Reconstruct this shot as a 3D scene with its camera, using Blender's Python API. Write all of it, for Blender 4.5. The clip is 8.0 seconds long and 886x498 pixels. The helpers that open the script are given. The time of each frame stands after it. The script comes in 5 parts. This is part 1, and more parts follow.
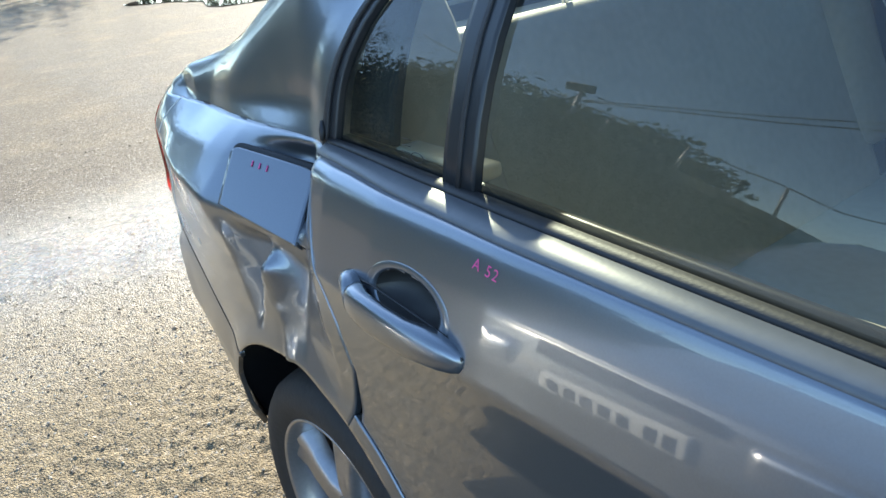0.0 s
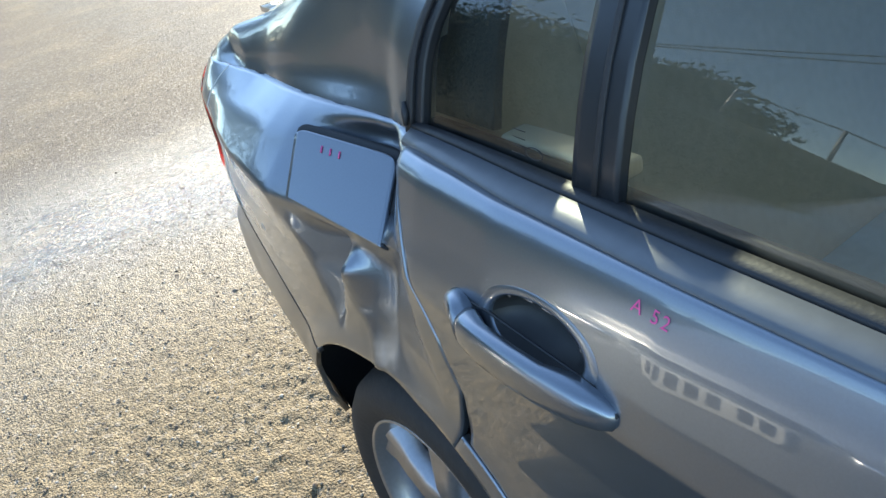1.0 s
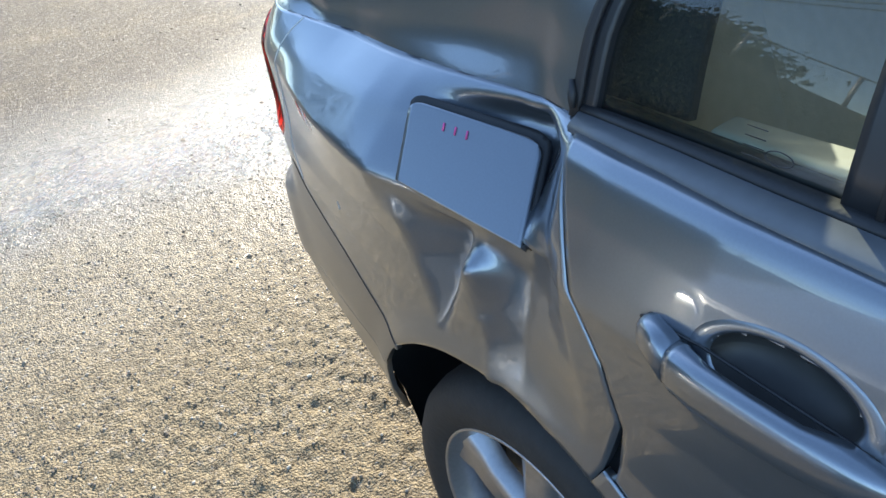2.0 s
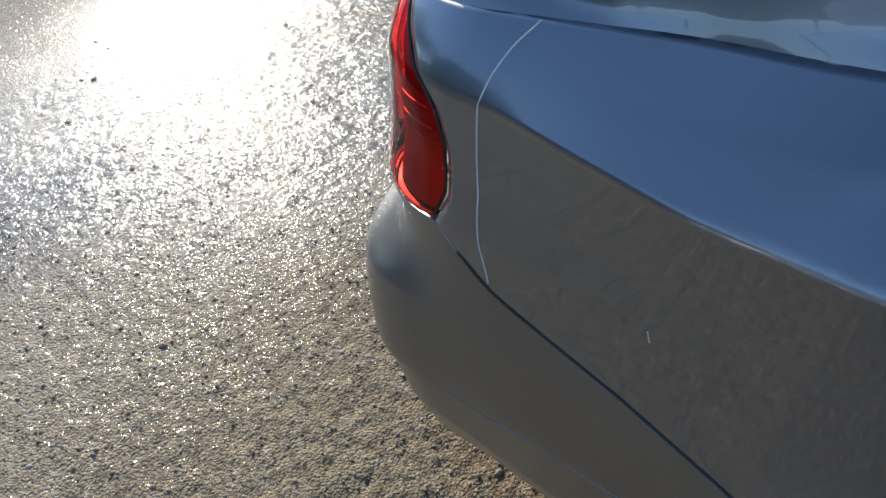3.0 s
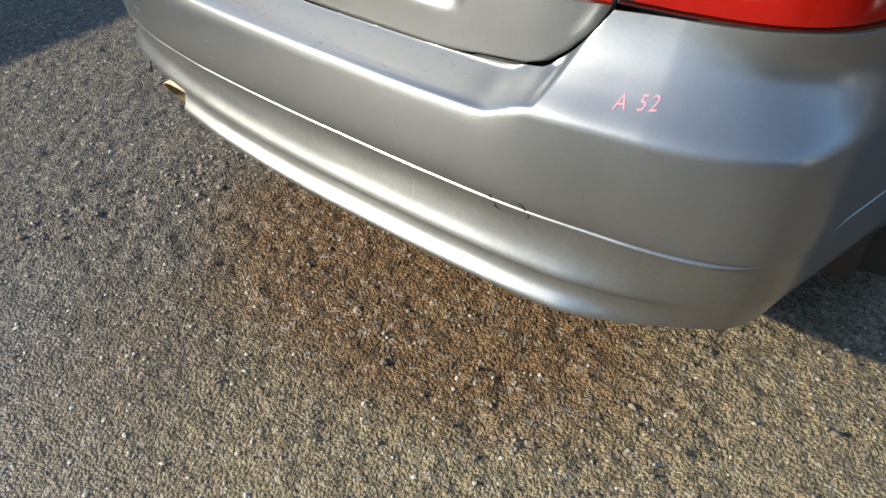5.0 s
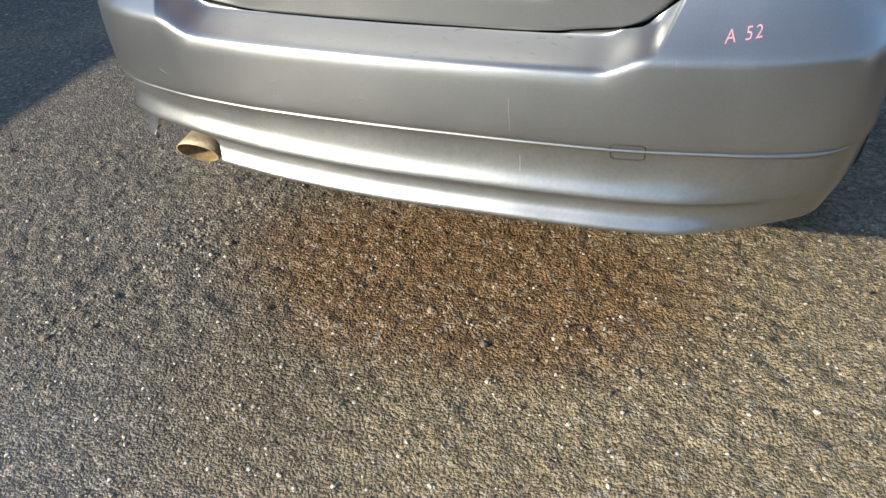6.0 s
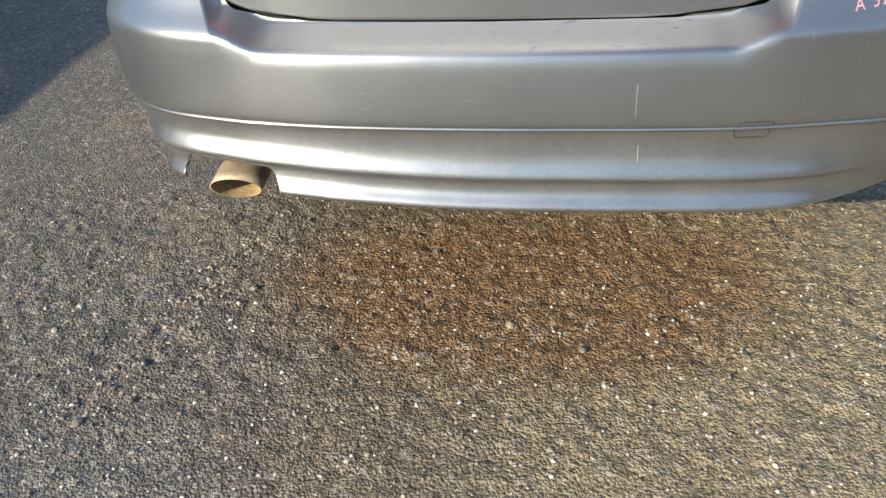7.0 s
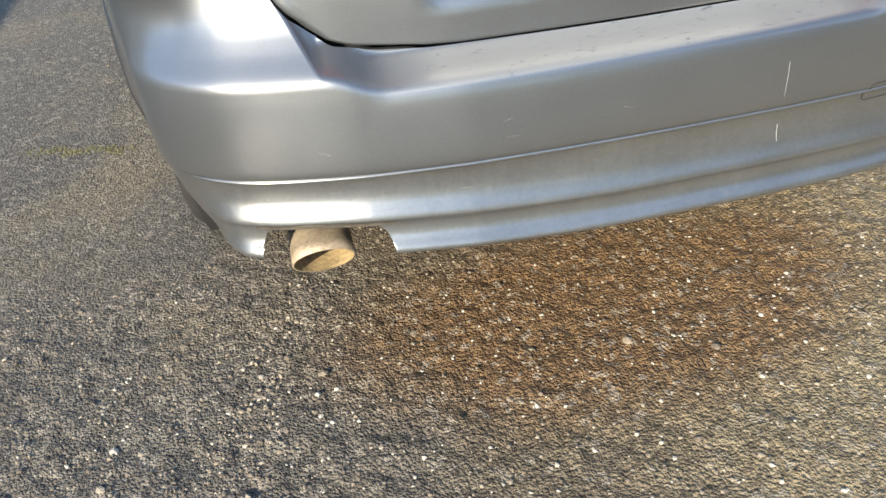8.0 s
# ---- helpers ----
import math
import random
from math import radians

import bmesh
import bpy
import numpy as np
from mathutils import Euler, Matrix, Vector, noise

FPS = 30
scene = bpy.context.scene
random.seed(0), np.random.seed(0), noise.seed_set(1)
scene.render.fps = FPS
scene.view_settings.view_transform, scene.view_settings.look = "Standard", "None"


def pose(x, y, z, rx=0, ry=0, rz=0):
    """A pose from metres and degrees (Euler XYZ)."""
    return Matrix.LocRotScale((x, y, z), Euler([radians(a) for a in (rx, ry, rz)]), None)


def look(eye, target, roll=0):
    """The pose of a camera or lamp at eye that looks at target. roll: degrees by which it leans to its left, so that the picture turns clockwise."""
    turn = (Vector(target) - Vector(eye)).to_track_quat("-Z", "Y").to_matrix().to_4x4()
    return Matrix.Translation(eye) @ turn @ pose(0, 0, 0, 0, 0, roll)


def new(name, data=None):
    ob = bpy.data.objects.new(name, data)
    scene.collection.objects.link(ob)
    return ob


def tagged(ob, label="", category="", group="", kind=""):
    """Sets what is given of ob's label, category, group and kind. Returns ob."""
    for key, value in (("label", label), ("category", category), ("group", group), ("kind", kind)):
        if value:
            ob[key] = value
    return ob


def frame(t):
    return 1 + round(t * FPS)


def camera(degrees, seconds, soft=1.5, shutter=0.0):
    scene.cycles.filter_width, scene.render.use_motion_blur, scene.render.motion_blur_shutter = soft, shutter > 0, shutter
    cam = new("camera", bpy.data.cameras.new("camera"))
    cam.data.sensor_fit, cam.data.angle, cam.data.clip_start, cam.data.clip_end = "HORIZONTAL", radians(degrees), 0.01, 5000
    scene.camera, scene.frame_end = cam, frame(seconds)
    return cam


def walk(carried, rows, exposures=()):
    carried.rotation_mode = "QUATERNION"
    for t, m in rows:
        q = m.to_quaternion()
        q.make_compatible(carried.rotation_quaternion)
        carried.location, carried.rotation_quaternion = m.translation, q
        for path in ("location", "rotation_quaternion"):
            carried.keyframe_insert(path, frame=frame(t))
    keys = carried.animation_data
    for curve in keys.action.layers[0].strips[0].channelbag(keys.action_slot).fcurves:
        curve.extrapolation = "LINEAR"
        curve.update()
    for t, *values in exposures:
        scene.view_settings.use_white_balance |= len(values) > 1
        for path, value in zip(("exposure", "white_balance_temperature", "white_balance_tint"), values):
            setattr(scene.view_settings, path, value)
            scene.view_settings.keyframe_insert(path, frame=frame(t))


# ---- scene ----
cam = camera(58.8, 8.0)
PATH = [
    (0, (-1.328, -0.964, 1.314), (-0.252, 0.51, 0.496), -6.8),
    (0.5, (-1.309, -0.932, 1.339), (-0.369, 0.577, 0.424), -9.7),
    (1, (-1.265, -0.759, 1.35), (-0.356, 0.72, 0.357), -12.1),
    (1.5, (-1.258, -0.703, 1.38), (-0.386, 0.759, 0.329), -10.9),
    (1.7, (-1.282, -0.647, 1.359), (-0.399, 0.793, 0.287), -9.7),
    (2.8, (-1.407, 0.133, 1.331), (-0.22, 1.201, 0.127), -6.8),
    (3, (-1.381, 0.335, 1.272), (-0.084, 1.225, 0.037), -5.6),
    (3.5, (-1.28, 0.762, 1.221), (0.206, 1.069, -0.082), -5.5),
    (3.7, (-1.225, 0.939, 1.186), (0.282, 1.049, -0.124), -6.9),
    (3.8, (-1.202, 1.023, 1.19), (0.305, 1.051, -0.124), -7.4),
    (4, (-1.143, 1.166, 1.202), (0.355, 0.992, -0.111), -7.5),
    (4.5, (-1.072, 1.449, 1.18), (0.259, 0.696, -0.108), -5.2),
    (5, (-0.948, 1.7, 1.136), (0.078, 0.54, -0.129), -3.0),
    (5.2, (-0.866, 1.771, 1.138), (0.101, 0.553, -0.119), -5.5),
    (6.3, (-0.461, 2.192, 1.149), (0.074, 0.659, -0.02), -5.5),
    (6.5, (-0.359, 2.202, 1.126), (0.108, 0.643, -0.037), -5.4),
    (7, (-0.079, 2.195, 1.099), (0.179, 0.578, -0.049), -4.9),
    (7.5, (0.233, 2.158, 1.102), (0.195, 0.522, -0.046), -4.7),
    (8, (0.553, 2.001, 1.075), (0.248, 0.386, -0.065), -6.2),
]
walk(cam, [(t, look(eye, target, roll)) for t, eye, target, roll in PATH],
     exposures=[(0.0, 1.48, 6820, 6), (1.7, 1.5, 6820, 7), (2.8, 0.72, 6450, 10), (3.5, -0.08, 6350, 11), (4.0, 0.25, 6600, 9), (4.5, 0.55, 6700, 7),
                (5.0, 0.79, 6750, 6), (6.5, 0.92, 6850, 7), (8.0, 1.13, 6800, 7)])

# ---- daylight: low sun behind the car, clear sky ----
SUN_ELEV, SUN_AZ = radians(24.5), math.atan2(0.63, 0.777)   # azimuth from +y towards +x
sun_dir = Vector((math.cos(SUN_ELEV) * math.sin(SUN_AZ), math.cos(SUN_ELEV) * math.cos(SUN_AZ), math.sin(SUN_ELEV)))
sun = new("sun", bpy.data.lights.new("sun", "SUN"))
sun.data.energy, sun.data.angle, sun.data.color = 4.4, radians(0.6), (1.0, 0.89, 0.72)
sun.matrix_world = look(sun_dir * 30, (0, 0, 0))
world = bpy.data.worlds.new("sky")
scene.world = world
world.use_nodes = True
wn = world.node_tree.nodes
sky = wn.new("ShaderNodeTexSky")
sky.sky_type, sky.sun_disc = "NISHITA", False
sky.sun_elevation, sky.sun_rotation = SUN_ELEV, SUN_AZ
sky.air_density, sky.dust_density, sky.ozone_density = 1.0, 0.3, 3.0
world.node_tree.links.new(sky.outputs[0], wn["Background"].inputs[0])
wn["Background"].inputs[1].default_value = 0.20


# ---- materials ----
def material(name, colour, rough=0.5, metal=0.0, coat=0.0, spread=0.12, scale=6.0, fine=60.0, bump=0.0, bump_scale=200.0,
             coat_rough=0.04, spec=0.5, rough_spread=0.1, coat_ior=1.5):
    """A surface with blotches at two sizes, uneven gloss and a fine relief."""
    mat = bpy.data.materials.new(name)
    mat.use_nodes = True
    nt = mat.node_tree
    b = nt.nodes["Principled BSDF"]
    co = nt.nodes.new("ShaderNodeTexCoord")
    n1, n2 = nt.nodes.new("ShaderNodeTexNoise"), nt.nodes.new("ShaderNodeTexNoise")
    n1.inputs["Scale"].default_value, n2.inputs["Scale"].default_value = scale, fine
    n1.inputs["Detail"].default_value, n2.inputs["Detail"].default_value = 5, 3
    add = nt.nodes.new("ShaderNodeMath")
    add.operation = "ADD"
    nt.links.new(co.outputs["Object"], n1.inputs["Vector"])
    nt.links.new(co.outputs["Object"], n2.inputs["Vector"])
    nt.links.new(n1.outputs["Fac"], add.inputs[0])
    nt.links.new(n2.outputs["Fac"], add.inputs[1])
    ramp = nt.nodes.new("ShaderNodeMapRange")
    ramp.inputs["From Min"].default_value, ramp.inputs["From Max"].default_value = 0.6, 1.4
    ramp.inputs["To Min"].default_value, ramp.inputs["To Max"].default_value = 1 - spread, 1 + spread
    nt.links.new(add.outputs[0], ramp.inputs["Value"])
    mul = nt.nodes.new("ShaderNodeVectorMath")
    mul.operation = "SCALE"
    mul.inputs[0].default_value = colour
    nt.links.new(ramp.outputs[0], mul.inputs["Scale"])
    nt.links.new(mul.outputs[0], b.inputs["Base Color"])
    rr = nt.nodes.new("ShaderNodeMapRange")
    rr.inputs["To Min"].default_value, rr.inputs["To Max"].default_value = max(0.01, rough - rough_spread * rough), min(1, rough + rough_spread * rough)
    nt.links.new(n1.outputs["Fac"], rr.inputs["Value"])
    nt.links.new(rr.outputs[0], b.inputs["Roughness"])
    b.inputs["Metallic"].default_value = metal
    b.inputs["Coat Weight"].default_value, b.inputs["Coat Roughness"].default_value = coat, coat_rough
    b.inputs["Specular IOR Level"].default_value = spec
    b.inputs["Coat IOR"].default_value = coat_ior
    if bump:
        n3 = nt.nodes.new("ShaderNodeTexNoise")
        n3.inputs["Scale"].default_value, n3.inputs["Detail"].default_value = bump_scale, 4
        nt.links.new(co.outputs["Object"], n3.inputs["Vector"])
        bp = nt.nodes.new("ShaderNodeBump")
        bp.inputs["Strength"].default_value, bp.inputs["Distance"].default_value = bump, 0.004
        nt.links.new(n3.outputs["Fac"], bp.inputs["Height"])
        nt.links.new(bp.outputs[0], b.inputs["Normal"])
    return mat


def glass(name, colour, rough=0.0, ior=1.5, dust=0.0):
    """Thin glazing: clear through, mirror-like on the face, with a film of dust."""
    mat = bpy.data.materials.new(name)
    mat.use_nodes = True
    nt = mat.node_tree
    nt.nodes.remove(nt.nodes["Principled BSDF"])
    tr, gl, mix, fr = (nt.nodes.new(n) for n in ("ShaderNodeBsdfTransparent", "ShaderNodeBsdfGlossy", "ShaderNodeMixShader", "ShaderNodeFresnel"))
    tr.inputs[0].default_value = (*colour, 1)
    gl.inputs["Roughness"].default_value = rough
    fr.inputs["IOR"].default_value = ior
    nt.links.new(fr.outputs[0], mix.inputs[0])
    nt.links.new(tr.outputs[0], mix.inputs[1])
    nt.links.new(gl.outputs[0], mix.inputs[2])
    last = mix.outputs[0]
    if dust:
        co, n1, rr, df, mx = (nt.nodes.new(n) for n in ("ShaderNodeTexCoord", "ShaderNodeTexNoise", "ShaderNodeMapRange", "ShaderNodeBsdfDiffuse", "ShaderNodeMixShader"))
        n1.inputs["Scale"].default_value, n1.inputs["Detail"].default_value = 6.0, 6
        rr.inputs["From Min"].default_value, rr.inputs["From Max"].default_value = 0.3, 0.75
        rr.inputs["To Min"].default_value, rr.inputs["To Max"].default_value = dust * 0.5, dust * 1.6
        df.inputs[0].default_value = (0.62, 0.64, 0.62, 1)
        nt.links.new(co.outputs["Object"], n1.inputs["Vector"])
        nt.links.new(n1.outputs["Fac"], rr.inputs["Value"])
        nt.links.new(rr.outputs[0], mx.inputs[0])
        nt.links.new(last, mx.inputs[1])
        nt.links.new(df.outputs[0], mx.inputs[2])
        last = mx.outputs[0]
    nt.links.new(last, nt.nodes["Material Output"].inputs[0])
    return mat


PAINT = material("grey_blue_paint", (0.200, 0.224, 0.256), 0.32, 0.80, 1.0, 0.05, 3.0, 400.0, coat_rough=0.03, coat_ior=1.7)
PAINT_DIRTY = material("grey_skirt_paint_dusty", (0.235, 0.242, 0.247), 0.33, 0.80, 0.4, 0.12, 9.0, 150.0, coat_rough=0.14)
PAINT_BUMPER = material("grey_bumper_paint_dusty", (0.228, 0.237, 0.247), 0.35, 0.82, 0.35, 0.08, 6.0, 300.0, coat_rough=0.10)


def grime(mat, low, high, half, amount, stretch, colour, cover):
    """Dried dirt on a painted part between two heights: flecks, or streaks that run down."""
    nt = mat.node_tree
    b = nt.nodes["Principled BSDF"]
    co, sep, mp, n1, n2 = (nt.nodes.new("ShaderNode" + k) for k in ("TexCoord", "SeparateXYZ", "Mapping", "TexNoise", "TexNoise"))
    mp.inputs["Scale"].default_value = stretch
    nt.links.new(co.outputs["Object"], sep.inputs[0])
    nt.links.new(co.outputs["Object"], mp.inputs["Vector"])
    nt.links.new(mp.outputs[0], n1.inputs["Vector"])
    nt.links.new(co.outputs["Object"], n2.inputs["Vector"])
    n1.inputs["Scale"].default_value, n1.inputs["Detail"].default_value, n2.inputs["Scale"].default_value = 1.0, 5, 5.0

    def step(sock, p, q):
        r = nt.nodes.new("ShaderNodeMapRange")
        r.inputs["From Min"].default_value, r.inputs["From Max"].default_value = p, q
        nt.links.new(sock, r.inputs["Value"])
        return r.outputs[0]

    def times(p, q):
        m = nt.nodes.new("ShaderNodeMath")
        m.operation = "MULTIPLY"
        for k, v in ((0, p), (1, q)):
            if isinstance(v, float):
                m.inputs[k].default_value = v
            else:
                nt.links.new(v, m.inputs[k])
        return m.outputs[0]
    ax = nt.nodes.new("ShaderNodeMath")
    ax.operation = "ABSOLUTE"
    nt.links.new(sep.outputs[0], ax.inputs[0])
    band = times(times(step(sep.outputs[2], low, low + 0.004), step(sep.outputs[2], high, high - 0.006)), step(ax.outputs[0], half, half - 0.12))
    mask = times(times(band, times(step(n1.outputs["Fac"], cover, cover + 0.12), step(n2.outputs["Fac"], cover - 0.14, cover + 0.1))), amount)
    mx = nt.nodes.new("ShaderNodeMix")
    mx.data_type = "RGBA"
    nt.links.new(mask, mx.inputs["Factor"])
    ca, cb = [q for q in mx.inputs if q.type == "RGBA"]
    nt.links.new(b.inputs["Base Color"].links[0].from_socket, ca)
    cb.default_value = (*colour, 1)
    nt.links.new([q for q in mx.outputs if q.type == "RGBA"][0], b.inputs["Base Color"])
    dull = nt.nodes.new("ShaderNodeMapRange")
    dull.inputs["To Min"].default_value, dull.inputs["To Max"].default_value = b.inputs["Metallic"].default_value, 0.1
    nt.links.new(mask, dull.inputs["Value"])
    nt.links.new(dull.outputs[0], b.inputs["Metallic"])
    bp = nt.nodes.new("ShaderNodeBump")
    bp.inputs["Strength"].default_value, bp.inputs["Distance"].default_value = 0.3, 0.002
    nt.links.new(mask, bp.inputs["Height"])
    nt.links.new(bp.outputs[0], b.inputs["Normal"])


grime(PAINT_BUMPER, 0.614, 0.652, 0.44, 0.55, (60, 130, 130), (0.34, 0.335, 0.32), 0.26)
grime(PAINT_DIRTY, 0.30, 0.48, 0.86, 0.06, (70, 70, 9), (0.36, 0.34, 0.30), 0.47)
BLACK = material("black_rubber", (0.018, 0.018, 0.02), 0.55, bump=0.1)
TRIM = material("satin_black_trim", (0.022, 0.024, 0.028), 0.32, bump=0.03)
MOULD = material("satin_grey_moulding", (0.115, 0.122, 0.132), 0.40, 0.1, bump=0.03)
# Dark colour for the handle scoop's shade; also draws the tow cover's gap.
RECESS = material("recess_shade_and_gap", (0.045, 0.043, 0.042), 0.45, 0.2)
TYRE = material("tyre_rubber", (0.028, 0.027, 0.026), 0.72, spread=0.25, bump=0.25, bump_scale=120)
ALLOY = material("alloy_wheel", (0.42, 0.42, 0.43), 0.38, 0.85, 0.3, 0.12, 14, 120)
CHROME = material("chrome", (0.75, 0.75, 0.76), 0.12, 1.0)
STEEL = material("rusty_exhaust_steel", (0.36, 0.29, 0.21), 0.6, 0.4, 0, 0.4, 25, 140, bump=0.3)
SOOT = material("rusty_bore", (0.34, 0.25, 0.13), 0.8, 0.1, 0, 0.45, 30, 120, bump=0.3)
STAIN = material("exhaust_soot_film", (0.11, 0.095, 0.078), 0.6, 0.2, 0, 0.4, 30, 120)
LEATHER = material("cream_leather", (0.46, 0.45, 0.40), 0.5, spread=0.1, bump=0.15, bump_scale=300)
CARPET = material("dark_grey_carpet", (0.05, 0.05, 0.055), 0.95, bump=0.4)
PLATE = material("white_plate", (0.78, 0.78, 0.74), 0.35, 0.0, 0.5, 0.05)
INK = material("pink_marker", (0.75, 0.10, 0.30), 0.5)
INK_PINK = material("faded_pink_marker", (0.48, 0.24, 0.29), 0.5)
SCRATCH = material("bare_scratch", (0.62, 0.62, 0.60), 0.6)
SCUFF = material("pale_scuff", (0.50, 0.50, 0.50), 0.55, 0.3)
WALLR = material("rendered_wall", (0.42, 0.40, 0.37), 0.9, spread=0.2, scale=1.2, fine=20, bump=0.3, bump_scale=40)
BRICKW = material("mossy_boundary_wall", (0.034, 0.042, 0.028), 0.9, spread=0.45, scale=1.0, fine=12, bump=0.4, bump_scale=30)
POLE = material("galvanised_post", (0.30, 0.31, 0.32), 0.5, 0.7)
CABLE = material("black_cable", (0.02, 0.02, 0.02), 0.6)
LEAF = material("hedge_leaves", (0.048, 0.066, 0.030), 0.7, spread=0.45, scale=2.0, fine=30, spec=0.2)
BARK = material("bark", (0.11, 0.08, 0.055), 0.9, spread=0.3, bump=0.6, bump_scale=50)
WATER = material("puddle_water", (0.03, 0.03, 0.028), 0.04, 0.0, 0.0, 0.1)
GLASS = glass("window_glass", (0.56, 0.65, 0.61), ior=1.72, dust=0.022)
CLEAR_GLASS = glass("clear_screen_glass", (0.66, 0.72, 0.69), ior=1.5)


# ---- building blocks ----
def part(name, bm, mat, parent, label="", smooth=True):
    me = bpy.data.meshes.new(name)
    bm.normal_update()
    bm.to_mesh(me)
    bm.free()
    me.materials.append(mat)
    if smooth:
        me.polygons.foreach_set("use_smooth", [True] * len(me.polygons))
    ob = new(name, me)
    if parent:
        ob.parent = parent
    if label:
        ob["label"] = label
    return ob


def thing(name, label, category, group="", at=(0, 0, 0)):
    ob = new(name)
    ob.location = at
    return tagged(ob, label, category, group)


def bm_box(bm, c, size, turn=None, bevel=0.0):
    r = bmesh.ops.create_cube(bm, size=1.0)
    vs = r["verts"]
    bmesh.ops.scale(bm, verts=vs, vec=size)
    if bevel:
        es = list({e for v in vs for e in v.link_edges})
        out = bmesh.ops.bevel(bm, geom=es, offset=bevel, segments=3, profile=0.6, affect="EDGES")
        vs = list({v for f in out["faces"] for v in f.verts} | {v for v in vs if v.is_valid})
        comp = set()
        todo = list(vs)
        while todo:
            v = todo.pop()
            if v in comp:
                continue
            comp.add(v)
            todo += [e.other_vert(v) for e in v.link_edges]
        vs = list(comp)
    if turn is not None:
        bmesh.ops.transform(bm, matrix=turn, verts=vs)
    bmesh.ops.translate(bm, verts=vs, vec=c)
    return vs


def bm_tube(bm, pts, radius, sides=8, cap=True):
    """A tube along points; radius is a number or one per point."""
    pts = [Vector(p) for p in pts]
    rings = []
    up = Vector((0, 0, 1))
    for i, p in enumerate(pts):
        d = (pts[min(i + 1, len(pts) - 1)] - pts[max(i - 1, 0)]).normalized()
        a = d.cross(up if abs(d.z) < 0.95 else Vector((1, 0, 0))).normalized()
        b = d.cross(a)
        r = radius[i] if isinstance(radius, (list, tuple)) else radius
        rings.append([bm.verts.new(p + (a * math.cos(k * 2 * math.pi / sides) + b * math.sin(k * 2 * math.pi / sides)) * r) for k in range(sides)])
    for r0, r1 in zip(rings, rings[1:]):
        for k in range(sides):
            bm.faces.new((r0[k], r0[(k + 1) % sides], r1[(k + 1) % sides], r1[k]))
    if cap:
        bm.faces.new(rings[0][::-1])
        bm.faces.new(rings[-1])
    return rings


def bm_lathe(bm, profile, axis_at, n=48):
    """Turns (along x, radius) points round an axis along x."""
    rings = []
    for ax, r in profile:
        rings.append([bm.verts.new((axis_at[0] + ax, axis_at[1] + r * math.cos(k * 2 * math.pi / n), axis_at[2] + r * math.sin(k * 2 * math.pi / n))) for k in range(n)])
    for r0, r1 in zip(rings, rings[1:]):
        for k in range(n):
            bm.faces.new((r0[k], r0[(k + 1) % n], r1[(k + 1) % n], r1[k]))


def sstep(a, b, x):
    t = min(1.0, max(0.0, (x - a) / (b - a)))
    return t * t * (3 - 2 * t)


def pl(tab, x, r):
    """Straight-line table with its corners rounded over r."""
    xs, ys = zip(*tab)
    return sum(float(np.interp(x + r * k, xs, ys)) for k in (-1, -0.5, 0, 0.5, 1)) / 5


def spline(pts, n):
    """A smooth curve through points, n samples per span."""
    pts = [np.array(p, float) for p in pts]
    q = [2 * pts[0] - pts[1]] + pts + [2 * pts[-1] - pts[-2]]
    out = []
    for i in range(1, len(q) - 2):
        for k in range(n):
            t = k / n
            out.append(0.5 * (2 * q[i] + (q[i + 1] - q[i - 1]) * t + (2 * q[i - 1] - 5 * q[i] + 4 * q[i + 1] - q[i + 2]) * t ** 2
                              + (3 * q[i] - q[i - 1] - 3 * q[i + 1] + q[i + 2]) * t ** 3))
    return np.array(out + [pts[-1]])


# ---- the car's skin: a plan outline with an upright profile ----
AXLE_Y, AXLE_Z, TYRE_R, ARCH_R = 0.095, 0.304, 0.304, 0.351
FRONT_Y = AXLE_Y - 2.76
OUTLINE = spline([(0, 1.010), (-0.07, 1.0095), (-0.15, 1.0072), (-0.3, 0.999), (-0.46, 0.983), (-0.6, 0.957), (-0.68, 0.935), (-0.74, 0.905), (-0.785, 0.862), (-0.815, 0.81), (-0.836, 0.74), (-0.853, 0.66), (-0.869, 0.57),
                  (-0.886, 0.46), (-0.902, 0.32), (-0.907, 0.2), (-0.908, 0.1), (-0.908, -0.1), (-0.908, -0.6), (-0.906, -1.3), (-0.90, -2.0), (-0.89, -2.6), (-0.86, -3.05), (-0.78, -3.32), (-0.6, -3.48), (-0.3, -3.56), (0, -3.58)], 12)
ARC = np.r_[0, np.cumsum(np.hypot(*np.diff(OUTLINE, axis=0).T))]
_tan = np.gradient(OUTLINE, axis=0)
_tan /= np.hypot(*_tan.T)[:, None]
NORM = np.c_[_tan[:, 1], -_tan[:, 0]]
NORM[0] = (0, 1)
_rear = OUTLINE[:, 1] > 0.45


def X(x):
    """Arc length at half-width x of the tail."""
    m = (OUTLINE[:, 0] > -0.8) & _rear
    return float(np.interp(abs(x), -OUTLINE[m, 0], ARC[m]))


def Y(y):
    """Arc length at y along the flank."""
    m = (OUTLINE[:, 0] < -0.55) & (OUTLINE[:, 1] > -3.5)
    return float(np.interp(-y, -OUTLINE[m, 1], ARC[m]))


def P(x):
    """Share of the tail's half-width for a place |x| on the car's right: the struck tail stands 22 mm to the left."""
    return x + 0.022 * (1 - sstep(0.55, 0.76, x))


